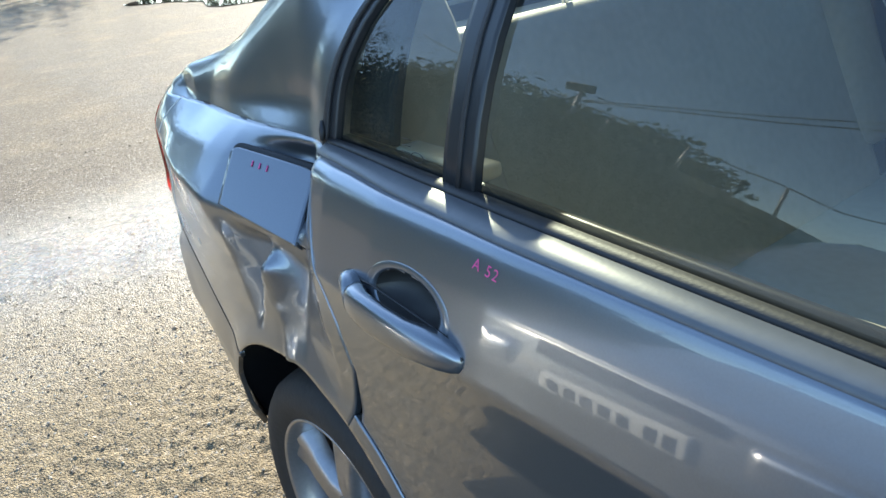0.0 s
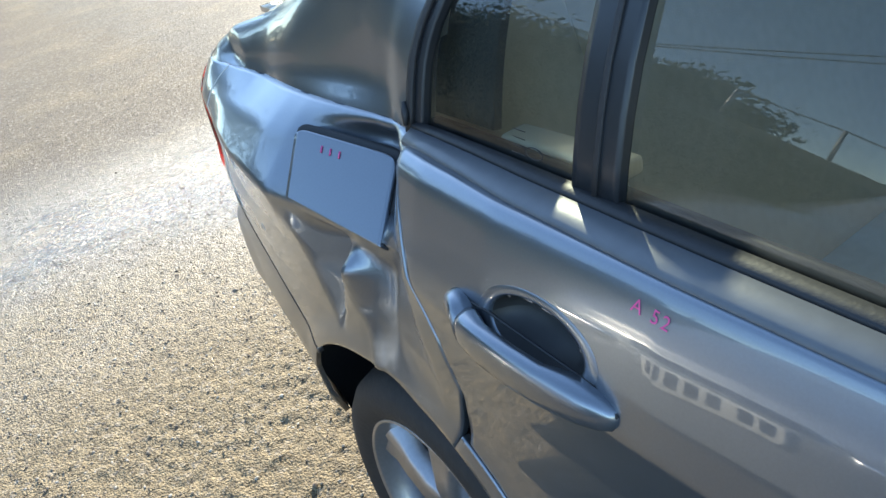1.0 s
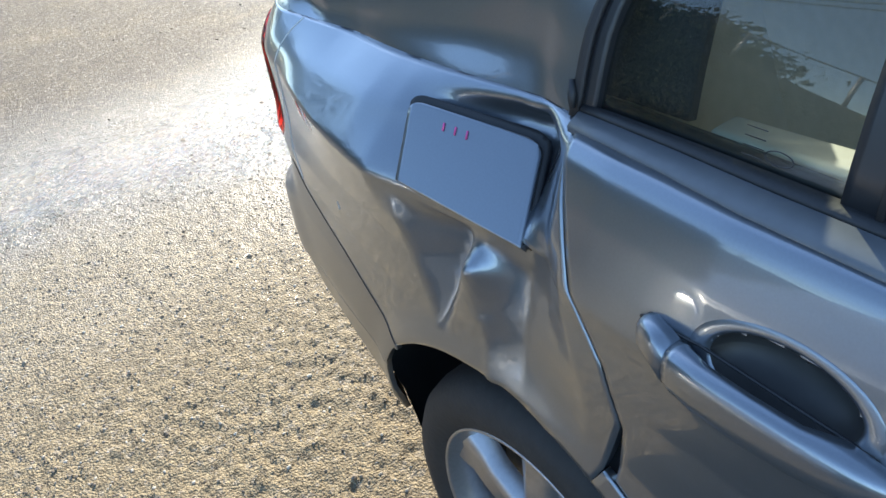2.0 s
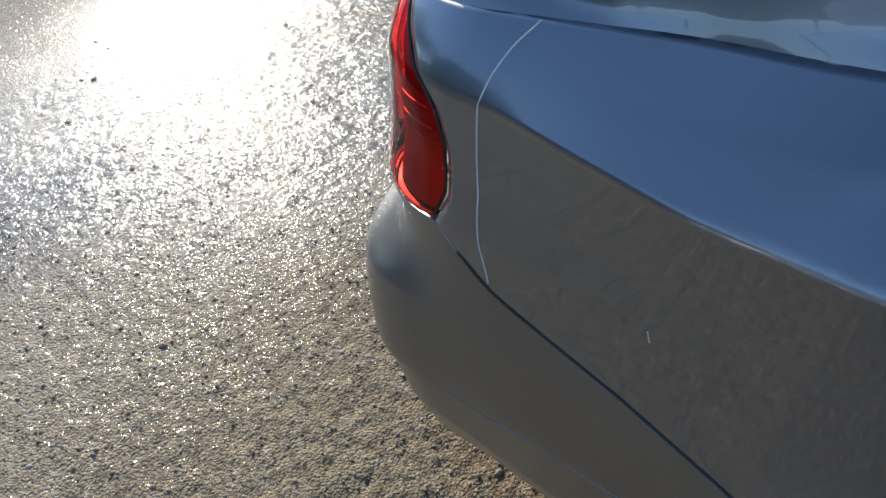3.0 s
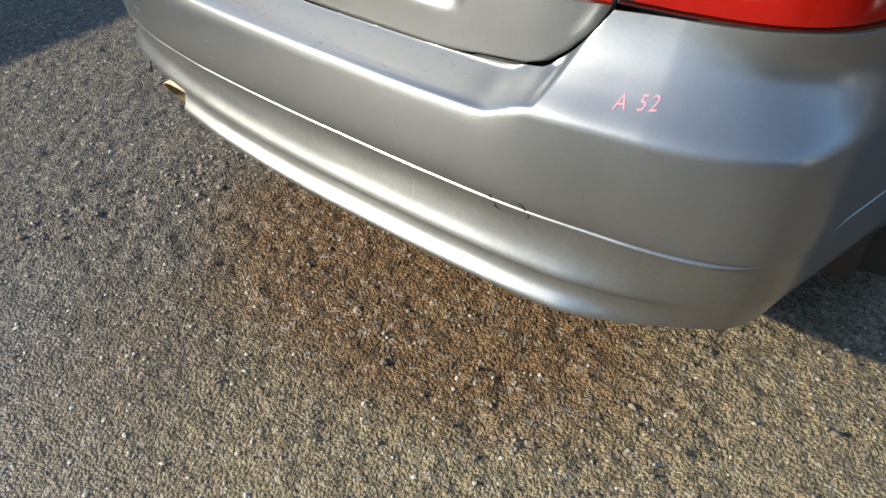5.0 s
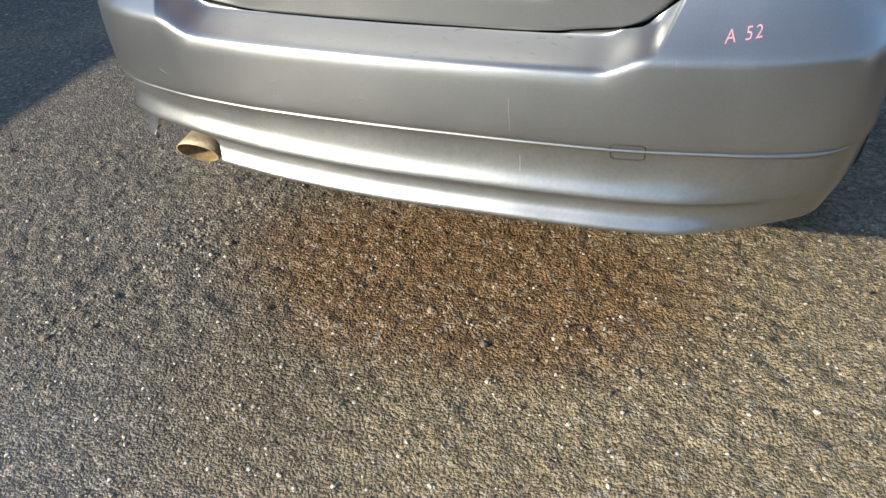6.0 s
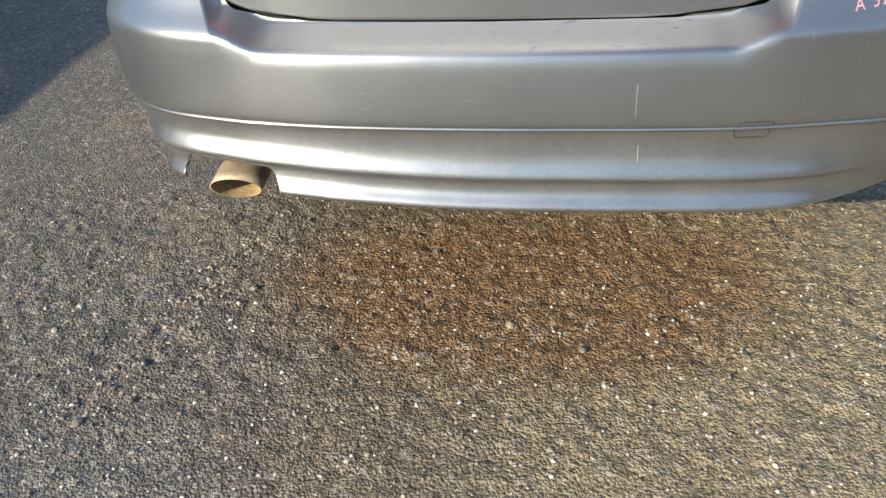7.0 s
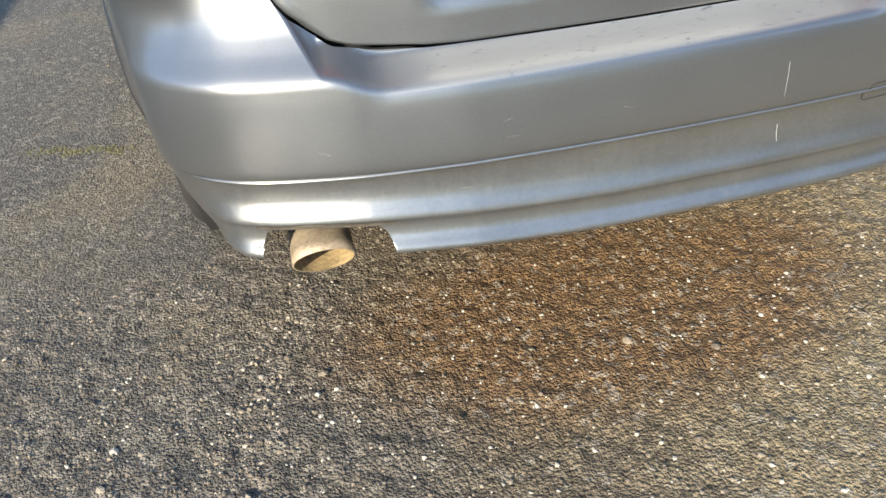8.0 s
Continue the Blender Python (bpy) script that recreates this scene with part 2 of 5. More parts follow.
TAIL = [(0.20, -0.12), (0.27, -0.085), (0.298, -0.032), (0.303, -0.017), (0.308, -0.010), (0.314, -0.008), (0.321, -0.012), (0.330, -0.019), (0.339, -0.024), (0.350, -0.026), (0.362, -0.025), (0.369, -0.018),
        (0.3735, -0.008), (0.3775, -0.003), (0.381, -0.002), (0.388, -0.0045), (0.397, -0.0095), (0.408, -0.0145), (0.42, -0.018), (0.435, -0.0195), (0.455, -0.0185), (0.468, -0.016), (0.4745, -0.013),
        (0.478, -0.005), (0.483, -0.002), (0.495, 0), (0.54, 0.001), (0.58, -0.001), (0.60, -0.0040), (0.608, -0.0070)]
ABOVE = [(0.70, -0.084), (0.76, -0.088), (0.86, -0.10), (0.95, -0.112), (1.03, -0.112), (1.08, -0.12)]
SHELF = TAIL + [(0.613, -0.012), (0.620, -0.032), (0.630, -0.062), (0.640, -0.083)] + ABOVE
CREST = 0.027   # how much higher the crease runs at the corners
CORNER = [(z + CREST * min(1.0, max(0.0, (z - 0.50) / 0.10)), o) for z, o in TAIL] + [(0.643, -0.0130), (0.668, -0.036), (0.70, -0.060), (0.735, -0.077), (0.76, -0.085)] + ABOVE[2:]
ROUND = [(0.20, -0.12), (0.28, -0.080), (0.31, -0.060), (0.35, -0.043), (0.38, -0.032), (0.42, -0.022), (0.46, -0.013), (0.4745, -0.009), (0.478, -0.004), (0.483, -0.002)] + [q for q in CORNER if q[0] > 0.49]
# the tail's plan was knocked out of square: shift of y against x across the car
SKEW = [(-0.80, 0.002), (-0.72, 0.0), (-0.60, -0.003), (-0.46, -0.012), (-0.30, -0.022), (-0.10, -0.032), (0.10, -0.036), (0.30, -0.037), (0.46, -0.043), (0.60, -0.053), (0.72, -0.063), (0.95, -0.075)]
FLANK = [(-0.70, -0.10), (-0.62, -0.075), (-0.55, -0.045), (-0.42, -0.026), (-0.30, -0.022), (-0.2, -0.024), (-0.10, -0.018), (-0.04, -0.008), (0, 0), (0.04, -0.0090),
         (0.085, -0.0215), (0.11, -0.0300), (0.125, -0.0355), (0.136, -0.0415), (0.145, -0.054), (0.151, -0.070), (0.156, -0.087), (0.20, -0.13)]
CREASE = [(-3.2, 0.80), (-0.5, 0.840), (-0.06, 0.853), (0.24, 0.882), (0.385, 0.900), (0.5, 0.910), (0.62, 0.925), (0.78, 0.940)]


def notch_x(z):
    """Half-width at which the bumper's corner rises beside the shelf."""
    return P(0.452) + (z - 0.638) * 0.58


def offset(s, x, y, z, side):
    ax = abs(x)
    notch = sstep(-0.5, 0.5, (ax - notch_x(z)) / 0.012)
    rise = CREST * sstep(0.385, 0.476, ax) * min(1.0, max(0.0, (z - 0.50) / 0.10))
    rear = pl(SHELF, z - rise, 0.002) * (1 - notch) + pl(CORNER, z, 0.0025) * notch
    # past the corner the lips die out
    bend = sstep(X(0.52), X(0.74), s) if side < 0 else sstep(X(0.68), X(0.80), s)
    rear = rear * (1 - bend) + pl(ROUND, z, 0.003) * bend
    zc = float(np.interp(y, *zip(*CREASE)))
    lift = (1.0 - zc - 0.15) * sstep(0.0, 0.12, z - zc)
    flank = pl(FLANK, z - zc - lift, 0.004)
    up = sstep(0.70, 0.77, z)
    w = sstep(X(0.60), Y(0.70), s) * up + sstep(X(0.745), Y(0.70), s) * (1 - up)
    lean = 0.16 * max(0.0, z - 0.77) * sstep(0.40, 0.66, y) * sstep(X(0.55), X(0.78), s)
    off = rear * (1 - w) + flank * w - lean
    for ay in (AXLE_Y, FRONT_Y):
        r = math.hypot(y - ay, z - AXLE_Z)
        if r > ARCH_R - 0.03 and x < -0.6:
            off += 0.010 * math.exp(-((r - ARCH_R) / 0.035) ** 2)
    return off


def crease_dent(y, z, a, b, depth, width):
    """A sharp valley along a segment of the flank."""
    p, q, r = np.array(a), np.array(b), np.array((y, z))
    t = min(1, max(0, float(np.dot(r - p, q - p) / np.dot(q - p, q - p))))
    d = float(np.hypot(*(r - p - t * (q - p)))) / width
    return depth * (1 - d) ** 1.6 if d < 1 else 0.0


def funnel(y, z, foot, top, rear, fore, depth, low):
    """A folded hollow that deepens upwards from its foot, with flat sides and a sharp valley; low: its width at the foot."""
    t = (z - foot[1]) / (top[1] - foot[1])
    if t <= 0:
        return 0.0
    t = min(t, 1.10)
    dy = y - (foot[0] + (top[0] - foot[0]) * t)
    width = (rear if dy > 0 else fore) * (low + (1 - low) * t)
    return depth * t * max(0.0, 1 - abs(dy) / width)


CAVE = [(-0.030, 0.0), (0.000, 0.004), (0.035, 0.040), (0.075, 0.088), (0.120, 0.084), (0.185, 0.055), (0.240, 0.030), (0.30, 0.010), (0.36, 0.0)]


def damage(y, z):
    """How far the struck quarter is pushed in: two folds under the flap, a cave behind it and a ledge under the pillar."""
    folds = max(funnel(y, z, (0.196, 0.672), (0.158, 0.845), 0.095, 0.055, 0.085, 0.12), funnel(y, z, (0.042, 0.640), (0.062, 0.850), 0.050, 0.085, 0.060, 1.7))
    cave = pl(CAVE, y, 0.006) * (1.0 - 0.80 * sstep(0.955, 1.0, z))
    foot = float(np.interp(y, (0.046, 0.226), (0.842, 0.880)))
    lip = float(np.interp(y, (-0.03, 0.01, 0.046, 0.14, 0.23, 0.30), (0.0, 0.020, 0.040, 0.040, 0.020, 0.0)))
    under, behind = sstep(foot - 0.050, foot - 0.008, z), sstep(foot + 0.012, foot + 0.065, z)
    d = folds * (1 - under) + (lip * (1 - behind) + cave * behind) * under
    d += crease_dent(y, z, (0.105, 0.735), (0.088, 0.648), -0.006, 0.018)
    ledge = float(np.interp(y, (-0.06, 0.0, 0.12, 0.32, 0.52, 0.70), (0.0, 0.012, 0.018, 0.026, 0.022, 0.0)))
    return d + ledge * min(1.0, max(0.0, (z - 0.958) / 0.042))


def flattened(y, z):
    """The shoulder above the crease beaten flat: a straight slope up to the pillar."""
    zc = float(np.interp(y, *zip(*CREASE)))
    t = min(1.0, max(0.0, (z - zc) / (1.0 - zc)))
    w = sstep(-0.010, 0.075, y) * (1 - sstep(0.46, 0.70, y))
    return w, -0.100 * t


def skin(s, z, side=-1, struck=True, depth=0.0):
    """The place on the skin at arc length s and height z; side -1: the car's right."""
    x, y = float(np.interp(s, ARC, OUTLINE[:, 0])), float(np.interp(s, ARC, OUTLINE[:, 1]))
    nx, ny = float(np.interp(s, ARC, NORM[:, 0])), float(np.interp(s, ARC, NORM[:, 1]))
    o = offset(s, x, y, z, side) - depth
    # the shoulder draws in towards the rear edge of the door
    o -= float(np.interp(y, (-0.42, -0.20, -0.06, 0.01, 0.10), (0.0, 0.006, 0.020, 0.032, 0.0))) * sstep(0.74, 0.86, z)
    if struck and side < 0 and -0.06 < y < 0.7 and x < -0.7:
        w, flat = flattened(y, z)
        if flat < 0:
            o += w * 0.75 * (flat - (o + depth))
        o -= damage(y, z)
    wx = (x + nx * o) * -side
    rear = sstep(-0.3, 0.75, y)
    far = sstep(0.55, 0.76, -x)
    wx += (0.022 - 0.047 * far if side > 0 else 0.022 * (1 - far)) * rear
    tail = sstep(0.35, 0.80, y) if side < 0 else sstep(-0.2, 0.80, y)
    dy = float(np.interp(wx, *zip(*SKEW))) * tail
    lean = 0.013 * max(0.0, wx + 0.40) * tail
    if side > 0:
        lean += 0.020 * sstep(0.0, 0.62, wx) * (1 - sstep(0.39, 0.465, z)) * tail
    return Vector((wx, y + ny * o + dy, z + lean))


def along(pts, n):
    """Points spread evenly along a line of (s, z)."""
    p = np.array(pts, float)
    d = np.r_[0, np.cumsum(np.hypot(*np.diff(p, axis=0).T))]
    t = np.linspace(0, d[-1], n)
    return np.c_[np.interp(t, d, p[:, 0]), np.interp(t, d, p[:, 1])]


def coons(bottom, top, left, right, nu, nv):
    b, t, l, r = along(bottom, nu), along(top, nu), along(left, nv), along(right, nv)
    u, v = np.linspace(0, 1, nu)[:, None, None], np.linspace(0, 1, nv)[None, :, None]
    g = (1 - v) * b[:, None] + v * t[:, None] + (1 - u) * l[None] + u * r[None]
    return g - ((1 - u) * (1 - v) * b[0] + u * (1 - v) * b[-1] + (1 - u) * v * t[0] + u * v * t[-1])


def sheet(grid, thick=0.012, gap=0.0):
    """A panel from a grid of places, its rim folded inwards so that its edge has depth."""
    nu, nv = len(grid), len(grid[0])
    bm = bmesh.new()
    vs = [[bm.verts.new(p) for p in row] for row in grid]
    for i in range(nu - 1):
        for j in range(nv - 1):
            bm.faces.new((vs[i][j], vs[i + 1][j], vs[i + 1][j + 1], vs[i][j + 1]))
    bm.normal_update()
    c = sum((v.co for row in vs for v in row), Vector()) / (nu * nv)
    mean = sum((f.normal for f in bm.faces), Vector())
    if mean.dot(c - Vector((0, min(max(c.y, -2.0), 0.0), 0.6))) < 0:
        bmesh.ops.reverse_faces(bm, faces=bm.faces[:])
        bm.normal_update()
    if thick:
        ring = [vs[i][0] for i in range(nu)] + [vs[-1][j] for j in range(1, nv)] + [vs[i][-1] for i in range(nu - 2, -1, -1)] + [vs[0][j] for j in range(nv - 2, 0, -1)]
        low = [bm.verts.new(v.co - v.normal * 0.0025) for v in ring]
        deep = [bm.verts.new(v.co - v.normal * thick) for v in ring]
        for k in range(len(ring)):
            m = (k + 1) % len(ring)
            for r0, r1 in ((ring, low), (low, deep)):
                try:
                    bm.faces.new((r0[k], r0[m], r1[m], r1[k]))
                except ValueError:
                    pass
        bmesh.ops.recalc_face_normals(bm, faces=bm.faces[:])
        bm.normal_update()
        f = min(bm.faces, key=lambda f: (f.calc_center_median() - c).length)
        if f.normal.dot(mean) * (1 if mean.dot(c - Vector((0, min(max(c.y, -2.0), 0.0), 0.6))) > 0 else -1) < 0:
            bmesh.ops.reverse_faces(bm, faces=bm.faces[:])
    return bm


def panel(name, bottom, top, left, right, nu, nv, mat, parent, side=-1, struck=True, depth=0.0, thick=0.012, label=""):
    g = coons(bottom, top, left, right, nu, nv)
    return part(name, sheet([[skin(p[0], p[1], side, struck, depth) for p in row] for row in g], thick), mat, parent, label)


def patch(name, bottom, top, left, right, nu, nv, mat, parent, side=-1, shape=None, thick=0.012, label=""):
    """A panel between four curves in space, given for the car's right."""
    def ev(pts, n):
        p = spline(pts, 10)
        d = np.r_[0, np.cumsum(np.linalg.norm(np.diff(p, axis=0), axis=1))]
        t = np.linspace(0, d[-1], n)
        return np.c_[[np.interp(t, d, p[:, k]) for k in range(3)]].T
    b, t, l, r = ev(bottom, nu), ev(top, nu), ev(left, nv), ev(right, nv)
    u, v = np.linspace(0, 1, nu)[:, None, None], np.linspace(0, 1, nv)[None, :, None]
    g = (1 - v) * b[:, None] + v * t[:, None] + (1 - u) * l[None] + u * r[None]
    g = g - ((1 - u) * (1 - v) * b[0] + u * (1 - v) * b[-1] + (1 - u) * v * t[0] + u * v * t[-1])
    grid = [[Vector(p) if shape is None else shape(Vector(p), i / (nu - 1), j / (nv - 1)) for j, p in enumerate(row)] for i, row in enumerate(g)]
    if side > 0:
        grid = [[Vector((-p.x, p.y, p.z)) for p in row] for row in grid]
    return part(name, sheet(grid, thick), mat, parent, label)


# ---- ground: one sheet, rough near the car ----
def spread(lo, hi, step, far):
    near = list(np.arange(lo, hi + 1e-6, step))
    out, d = [], step
    p = near[-1]
    while p < far:
        d *= 1.25
        p += d
        out.append(p)
    back, d, p = [], step, near[0]
    while p > -far:
        d *= 1.25
        p -= d
        back.append(p)
    return np.array(back[::-1] + near + out)


def value_noise(x, y, scale, seed):
    r = np.random.RandomState(seed)
    tab = r.rand(256, 256)
    fx, fy = x / scale, y / scale
    ix, iy = np.floor(fx).astype(int), np.floor(fy).astype(int)
    tx, ty = fx - ix, fy - iy
    tx, ty = tx * tx * (3 - 2 * tx), ty * ty * (3 - 2 * ty)
    a, b = tab[ix % 256, iy % 256], tab[(ix + 1) % 256, iy % 256]
    c, d = tab[ix % 256, (iy + 1) % 256], tab[(ix + 1) % 256, (iy + 1) % 256]
    return (a * (1 - tx) + b * tx) * (1 - ty) + (c * (1 - tx) + d * tx) * ty - 0.5


def ground_height(x, y):
    fade = np.clip(1.3 - np.hypot(x - 0.2, y - 1.2) / 7.0, 0.0, 1.0)
    h = 0.010 * value_noise(x, y, 0.6, 1) + 0.006 * value_noise(x, y, 0.16, 2)
    fine = 0.006 * value_noise(x, y, 0.05, 3) + 0.009 * value_noise(x, y, 0.022, 4) + 0.006 * value_noise(x, y, 0.013, 5)
    inner = np.clip(np.minimum.reduce([x + 1.9, 2.3 - x, y - 0.2, 3.4 - y]) / 0.25, 0, 1)
    calm = 1 - 0.58 * np.clip((y - 1.0) / 0.5, 0, 1)
    return h * fade + fine * inner * calm - 0.004


def build_ground():
    gx, gy = spread(-1.9, 2.3, 0.0085, 400), spread(0.2, 3.4, 0.0085, 400)
    xx, yy = np.meshgrid(gx, gy, indexing="ij")
    zz = ground_height(xx, yy)
    nx, ny = len(gx), len(gy)
    me = bpy.data.meshes.new("ground")
    ii = np.arange(nx * ny).reshape(nx, ny)
    quads = np.stack([ii[:-1, :-1], ii[1:, :-1], ii[1:, 1:], ii[:-1, 1:]], -1).reshape(-1, 4)
    me.from_pydata(np.stack([xx, yy, zz], -1).reshape(-1, 3).tolist(), [], quads.tolist())
    me.polygons.foreach_set("use_smooth", [True] * len(me.polygons))
    mat = bpy.data.materials.new("worn_tarmac_with_sand")
    mat.use_nodes = True
    nt = mat.node_tree
    b, co = nt.nodes["Principled BSDF"], nt.nodes.new("ShaderNodeTexCoord")

    def noise_at(scale, detail=5, rough=0.6):
        n = nt.nodes.new("ShaderNodeTexNoise")
        n.inputs["Scale"].default_value, n.inputs["Detail"].default_value, n.inputs["Roughness"].default_value = scale, detail, rough
        nt.links.new(co.outputs["Object"], n.inputs["Vector"])
        return n.outputs["Fac"]

    def rng(sock, a, c, lo=0.0, hi=1.0):
        r = nt.nodes.new("ShaderNodeMapRange")
        r.interpolation_type = "SMOOTHSTEP"
        for k, v in zip(("From Min", "From Max", "To Min", "To Max"), (a, c, lo, hi)):
            r.inputs[k].default_value = v
        nt.links.new(sock, r.inputs["Value"])
        return r.outputs[0]

    def mth(op, p, q):
        n = nt.nodes.new("ShaderNodeMath")
        n.operation = op
        for k, v in ((0, p), (1, q)):
            if isinstance(v, (int, float)):
                n.inputs[k].default_value = v
            else:
                nt.links.new(v, n.inputs[k])
        return n.outputs[0]

    def mix(f, p, q):
        n = nt.nodes.new("ShaderNodeMix")
        n.data_type = "RGBA"
        nt.links.new(f, n.inputs["Factor"])
        for k, v in (("A", p), ("B", q)):
            s = [s for s in n.inputs if s.name == k and s.type == "RGBA"][0]
            if isinstance(v, tuple):
                s.default_value = (*v, 1)
            else:
                nt.links.new(v, s)
        return [s for s in n.outputs if s.type == "RGBA"][0]

    sep = nt.nodes.new("ShaderNodeSeparateXYZ")
    nt.links.new(co.outputs["Object"], sep.inputs[0])
    px, py = sep.outputs[0], sep.outputs[1]

    def spot(cx, cy, rx, ry, wob=0.5):
        """A stain with an uneven outline."""
        dx, dy = mth("DIVIDE", mth("SUBTRACT", px, cx), rx), mth("DIVIDE", mth("SUBTRACT", py, cy), ry)
        d = mth("SQRT", mth("ADD", mth("MULTIPLY", dx, dx), mth("MULTIPLY", dy, dy)), 0.0)
        return rng(mth("ADD", d, mth("MULTIPLY", mth("SUBTRACT", noise_at(2.2), 0.5), wob * 2)), 1.15, 0.55)

    def cells(scale, out="Color"):
        v = nt.nodes.new("ShaderNodeTexVoronoi")
        v.inputs["Scale"].default_value = scale
        nt.links.new(co.outputs["Object"], v.inputs["Vector"])
        return v.outputs[out]

    def grey(sock):
        n = nt.nodes.new("ShaderNodeSeparateColor")
        nt.links.new(sock, n.inputs[0])
        return n.outputs[0]

    grain = mth("ADD", mth("MULTIPLY", noise_at(90, 6, 0.75), 0.6), mth("MULTIPLY", grey(cells(120)), 0.4))
    tar = mix(rng(grain, 0.28, 0.72), (0.073, 0.057, 0.039), (0.180, 0.141, 0.096))
    grey_tar = mix(rng(grain, 0.28, 0.72), (0.068, 0.059, 0.048), (0.176, 0.154, 0.126))
    tar = mix(rng(mth("ADD", px, mth("MULTIPLY", mth("SUBTRACT", noise_at(3.0), 0.5), 0.9)), 0.25, 0.75), tar, grey_tar)
    sand = mix(rng(grain, 0.25, 0.68), (0.132, 0.101, 0.058), (0.320, 0.255, 0.152))
    brown = mix(rng(grain, 0.28, 0.72), (0.085, 0.043, 0.016), (0.225, 0.125, 0.050))
    sandy = mth("MAXIMUM", spot(-1.45, 1.35, 1.75, 1.25, 0.30), mth("MULTIPLY", spot(-0.80, 1.15, 0.75, 0.60, 0.4), 0.8))
    sandy = mth("MAXIMUM", sandy, mth("MULTIPLY", rng(noise_at(1.3), 0.48, 0.70), 0.45))
    col = mix(mth("MULTIPLY", sandy, rng(noise_at(9), 0.1, 0.45)), tar, sand)
    col = mix(mth("MULTIPLY", spot(-0.05, 0.80, 0.62, 0.34, 0.35), 0.85), col, brown)
    col = mix(mth("MULTIPLY", rng(grey(cells(75)), 0.88, 0.95), 0.45), col, (0.40, 0.35, 0.28))
    col = mix(mth("MULTIPLY", rng(grey(cells(70)), 0.05, 0.02), 0.4), col, (0.04, 0.033, 0.026))
    col = mix(rng(noise_at(45, 4), 0.42, 0.30, 0.0, 0.6), col, (0.05, 0.043, 0.035))
    nt.links.new(col, b.inputs["Base Color"])
    damp = mth("MULTIPLY", rng(py, 1.05, 1.9), mth("SUBTRACT", 1.0, mth("MULTIPLY", sandy, 0.6)))
    damp = mth("MULTIPLY", damp, rng(py, 4.2, 2.5, 0.12, 1.0))
    nt.links.new(rng(mth("ADD", damp, mth("MULTIPLY", mth("SUBTRACT", noise_at(3), 0.5), 0.5)), 0.0, 1.0, 0.75, 0.17), b.inputs["Roughness"])
    bp = nt.nodes.new("ShaderNodeBump")
    bp.inputs["Distance"].default_value = 0.008
    nt.links.new(rng(damp, 0.0, 1.0, 1.0, 0.6), bp.inputs["Strength"])
    nt.links.new(mth("MULTIPLY", damp, 0.70), b.inputs["Coat Weight"])
    b.inputs["Coat Roughness"].default_value = 0.10
    wet = nt.nodes.new("ShaderNodeBump")
    wet.inputs["Strength"].default_value, wet.inputs["Distance"].default_value = 1.0, 0.0042
    nt.links.new(mth("ADD", noise_at(58, 2, 0.5), mth("MULTIPLY", cells(85, "Distance"), -0.45)), wet.inputs["Height"])
    nt.links.new(wet.outputs[0], b.inputs["Coat Normal"])
    stones = mth("ADD", mth("MULTIPLY", cells(140, "Distance"), -0.9), mth("MULTIPLY", cells(240, "Distance"), -0.5))
    nt.links.new(mth("ADD", mth("ADD", stones, mth("MULTIPLY", noise_at(60, 5, 0.7), 1.2)), mth("MULTIPLY", noise_at(22, 3, 0.6), 0.9)), bp.inputs["Height"])
    nt.links.new(bp.outputs[0], b.inputs["Normal"])
    me.materials.append(mat)
    return tagged(new("ground", me), "worn damp tarmac strewn with sand and grit", "ground", kind="structure")


build_ground()


# ---- the car ----
car = thing("car", "steel-grey four-door saloon with a crushed rear quarter, parked on tarmac", "car")

# seam lines, given as (arc length, height)
arch = [(AXLE_Y + ARCH_R * math.cos(a), AXLE_Z + ARCH_R * math.sin(a)) for a in np.radians(np.linspace(55, 165, 23))]   # rear to front
SEAM = [(0.736, 0.770), (0.705, 0.739), (0.66, 0.706), (0.587, 0.678), (0.50, 0.646), (0.43, 0.612), (0.37, 0.582), (0.335, 0.562)]
LAMP_FRONT = [(0.736, 0.770), (0.715, 0.808), (0.712, 0.868), (0.724, 0.910), (0.765, 0.958), (0.800, 0.992)]
DOOR_BACK = [(AXLE_Y + (ARCH_R + 0.034) * math.cos(a), AXLE_Z + (ARCH_R + 0.034) * math.sin(a)) for a in np.radians(np.linspace(182, 122, 9))]
DOOR_BACK += [(-0.120, 0.72), (-0.096, 0.792), (-0.064, 0.836), (-0.046, 0.862), (-0.032, 0.90), (-0.012, 0.95), (0.000, 0.985), (0.004, 0.998)]
G = 0.0025


def belt_z(y):
    return 1.0 + 0.022 * min(0.0, y + 0.1)


GLASS_BACK = [(-0.05, 0.028), (0, 0.025), (0.1, 0.023), (0.21, 0.021), (0.32, 0.012), (0.475, -0.016), (0.57, -0.044), (0.712, -0.106), (0.855, -0.183), (1.0, -0.292)]


def window_at(y, v):
    """The place on the right side's glazing at y and share v of its height."""
    x = -0.788 - 0.040 * min(1.0, max(0.0, -y / 0.8)) + 0.07 * v + 0.06 * v * v + 0.10 * v ** 3
    return Vector((x, y, belt_z(y) + 0.004 + 0.365 * v - 0.04 * v * (y + 0.6) ** 2))


def glass_back(v):
    return pl(GLASS_BACK, v, 0.02)


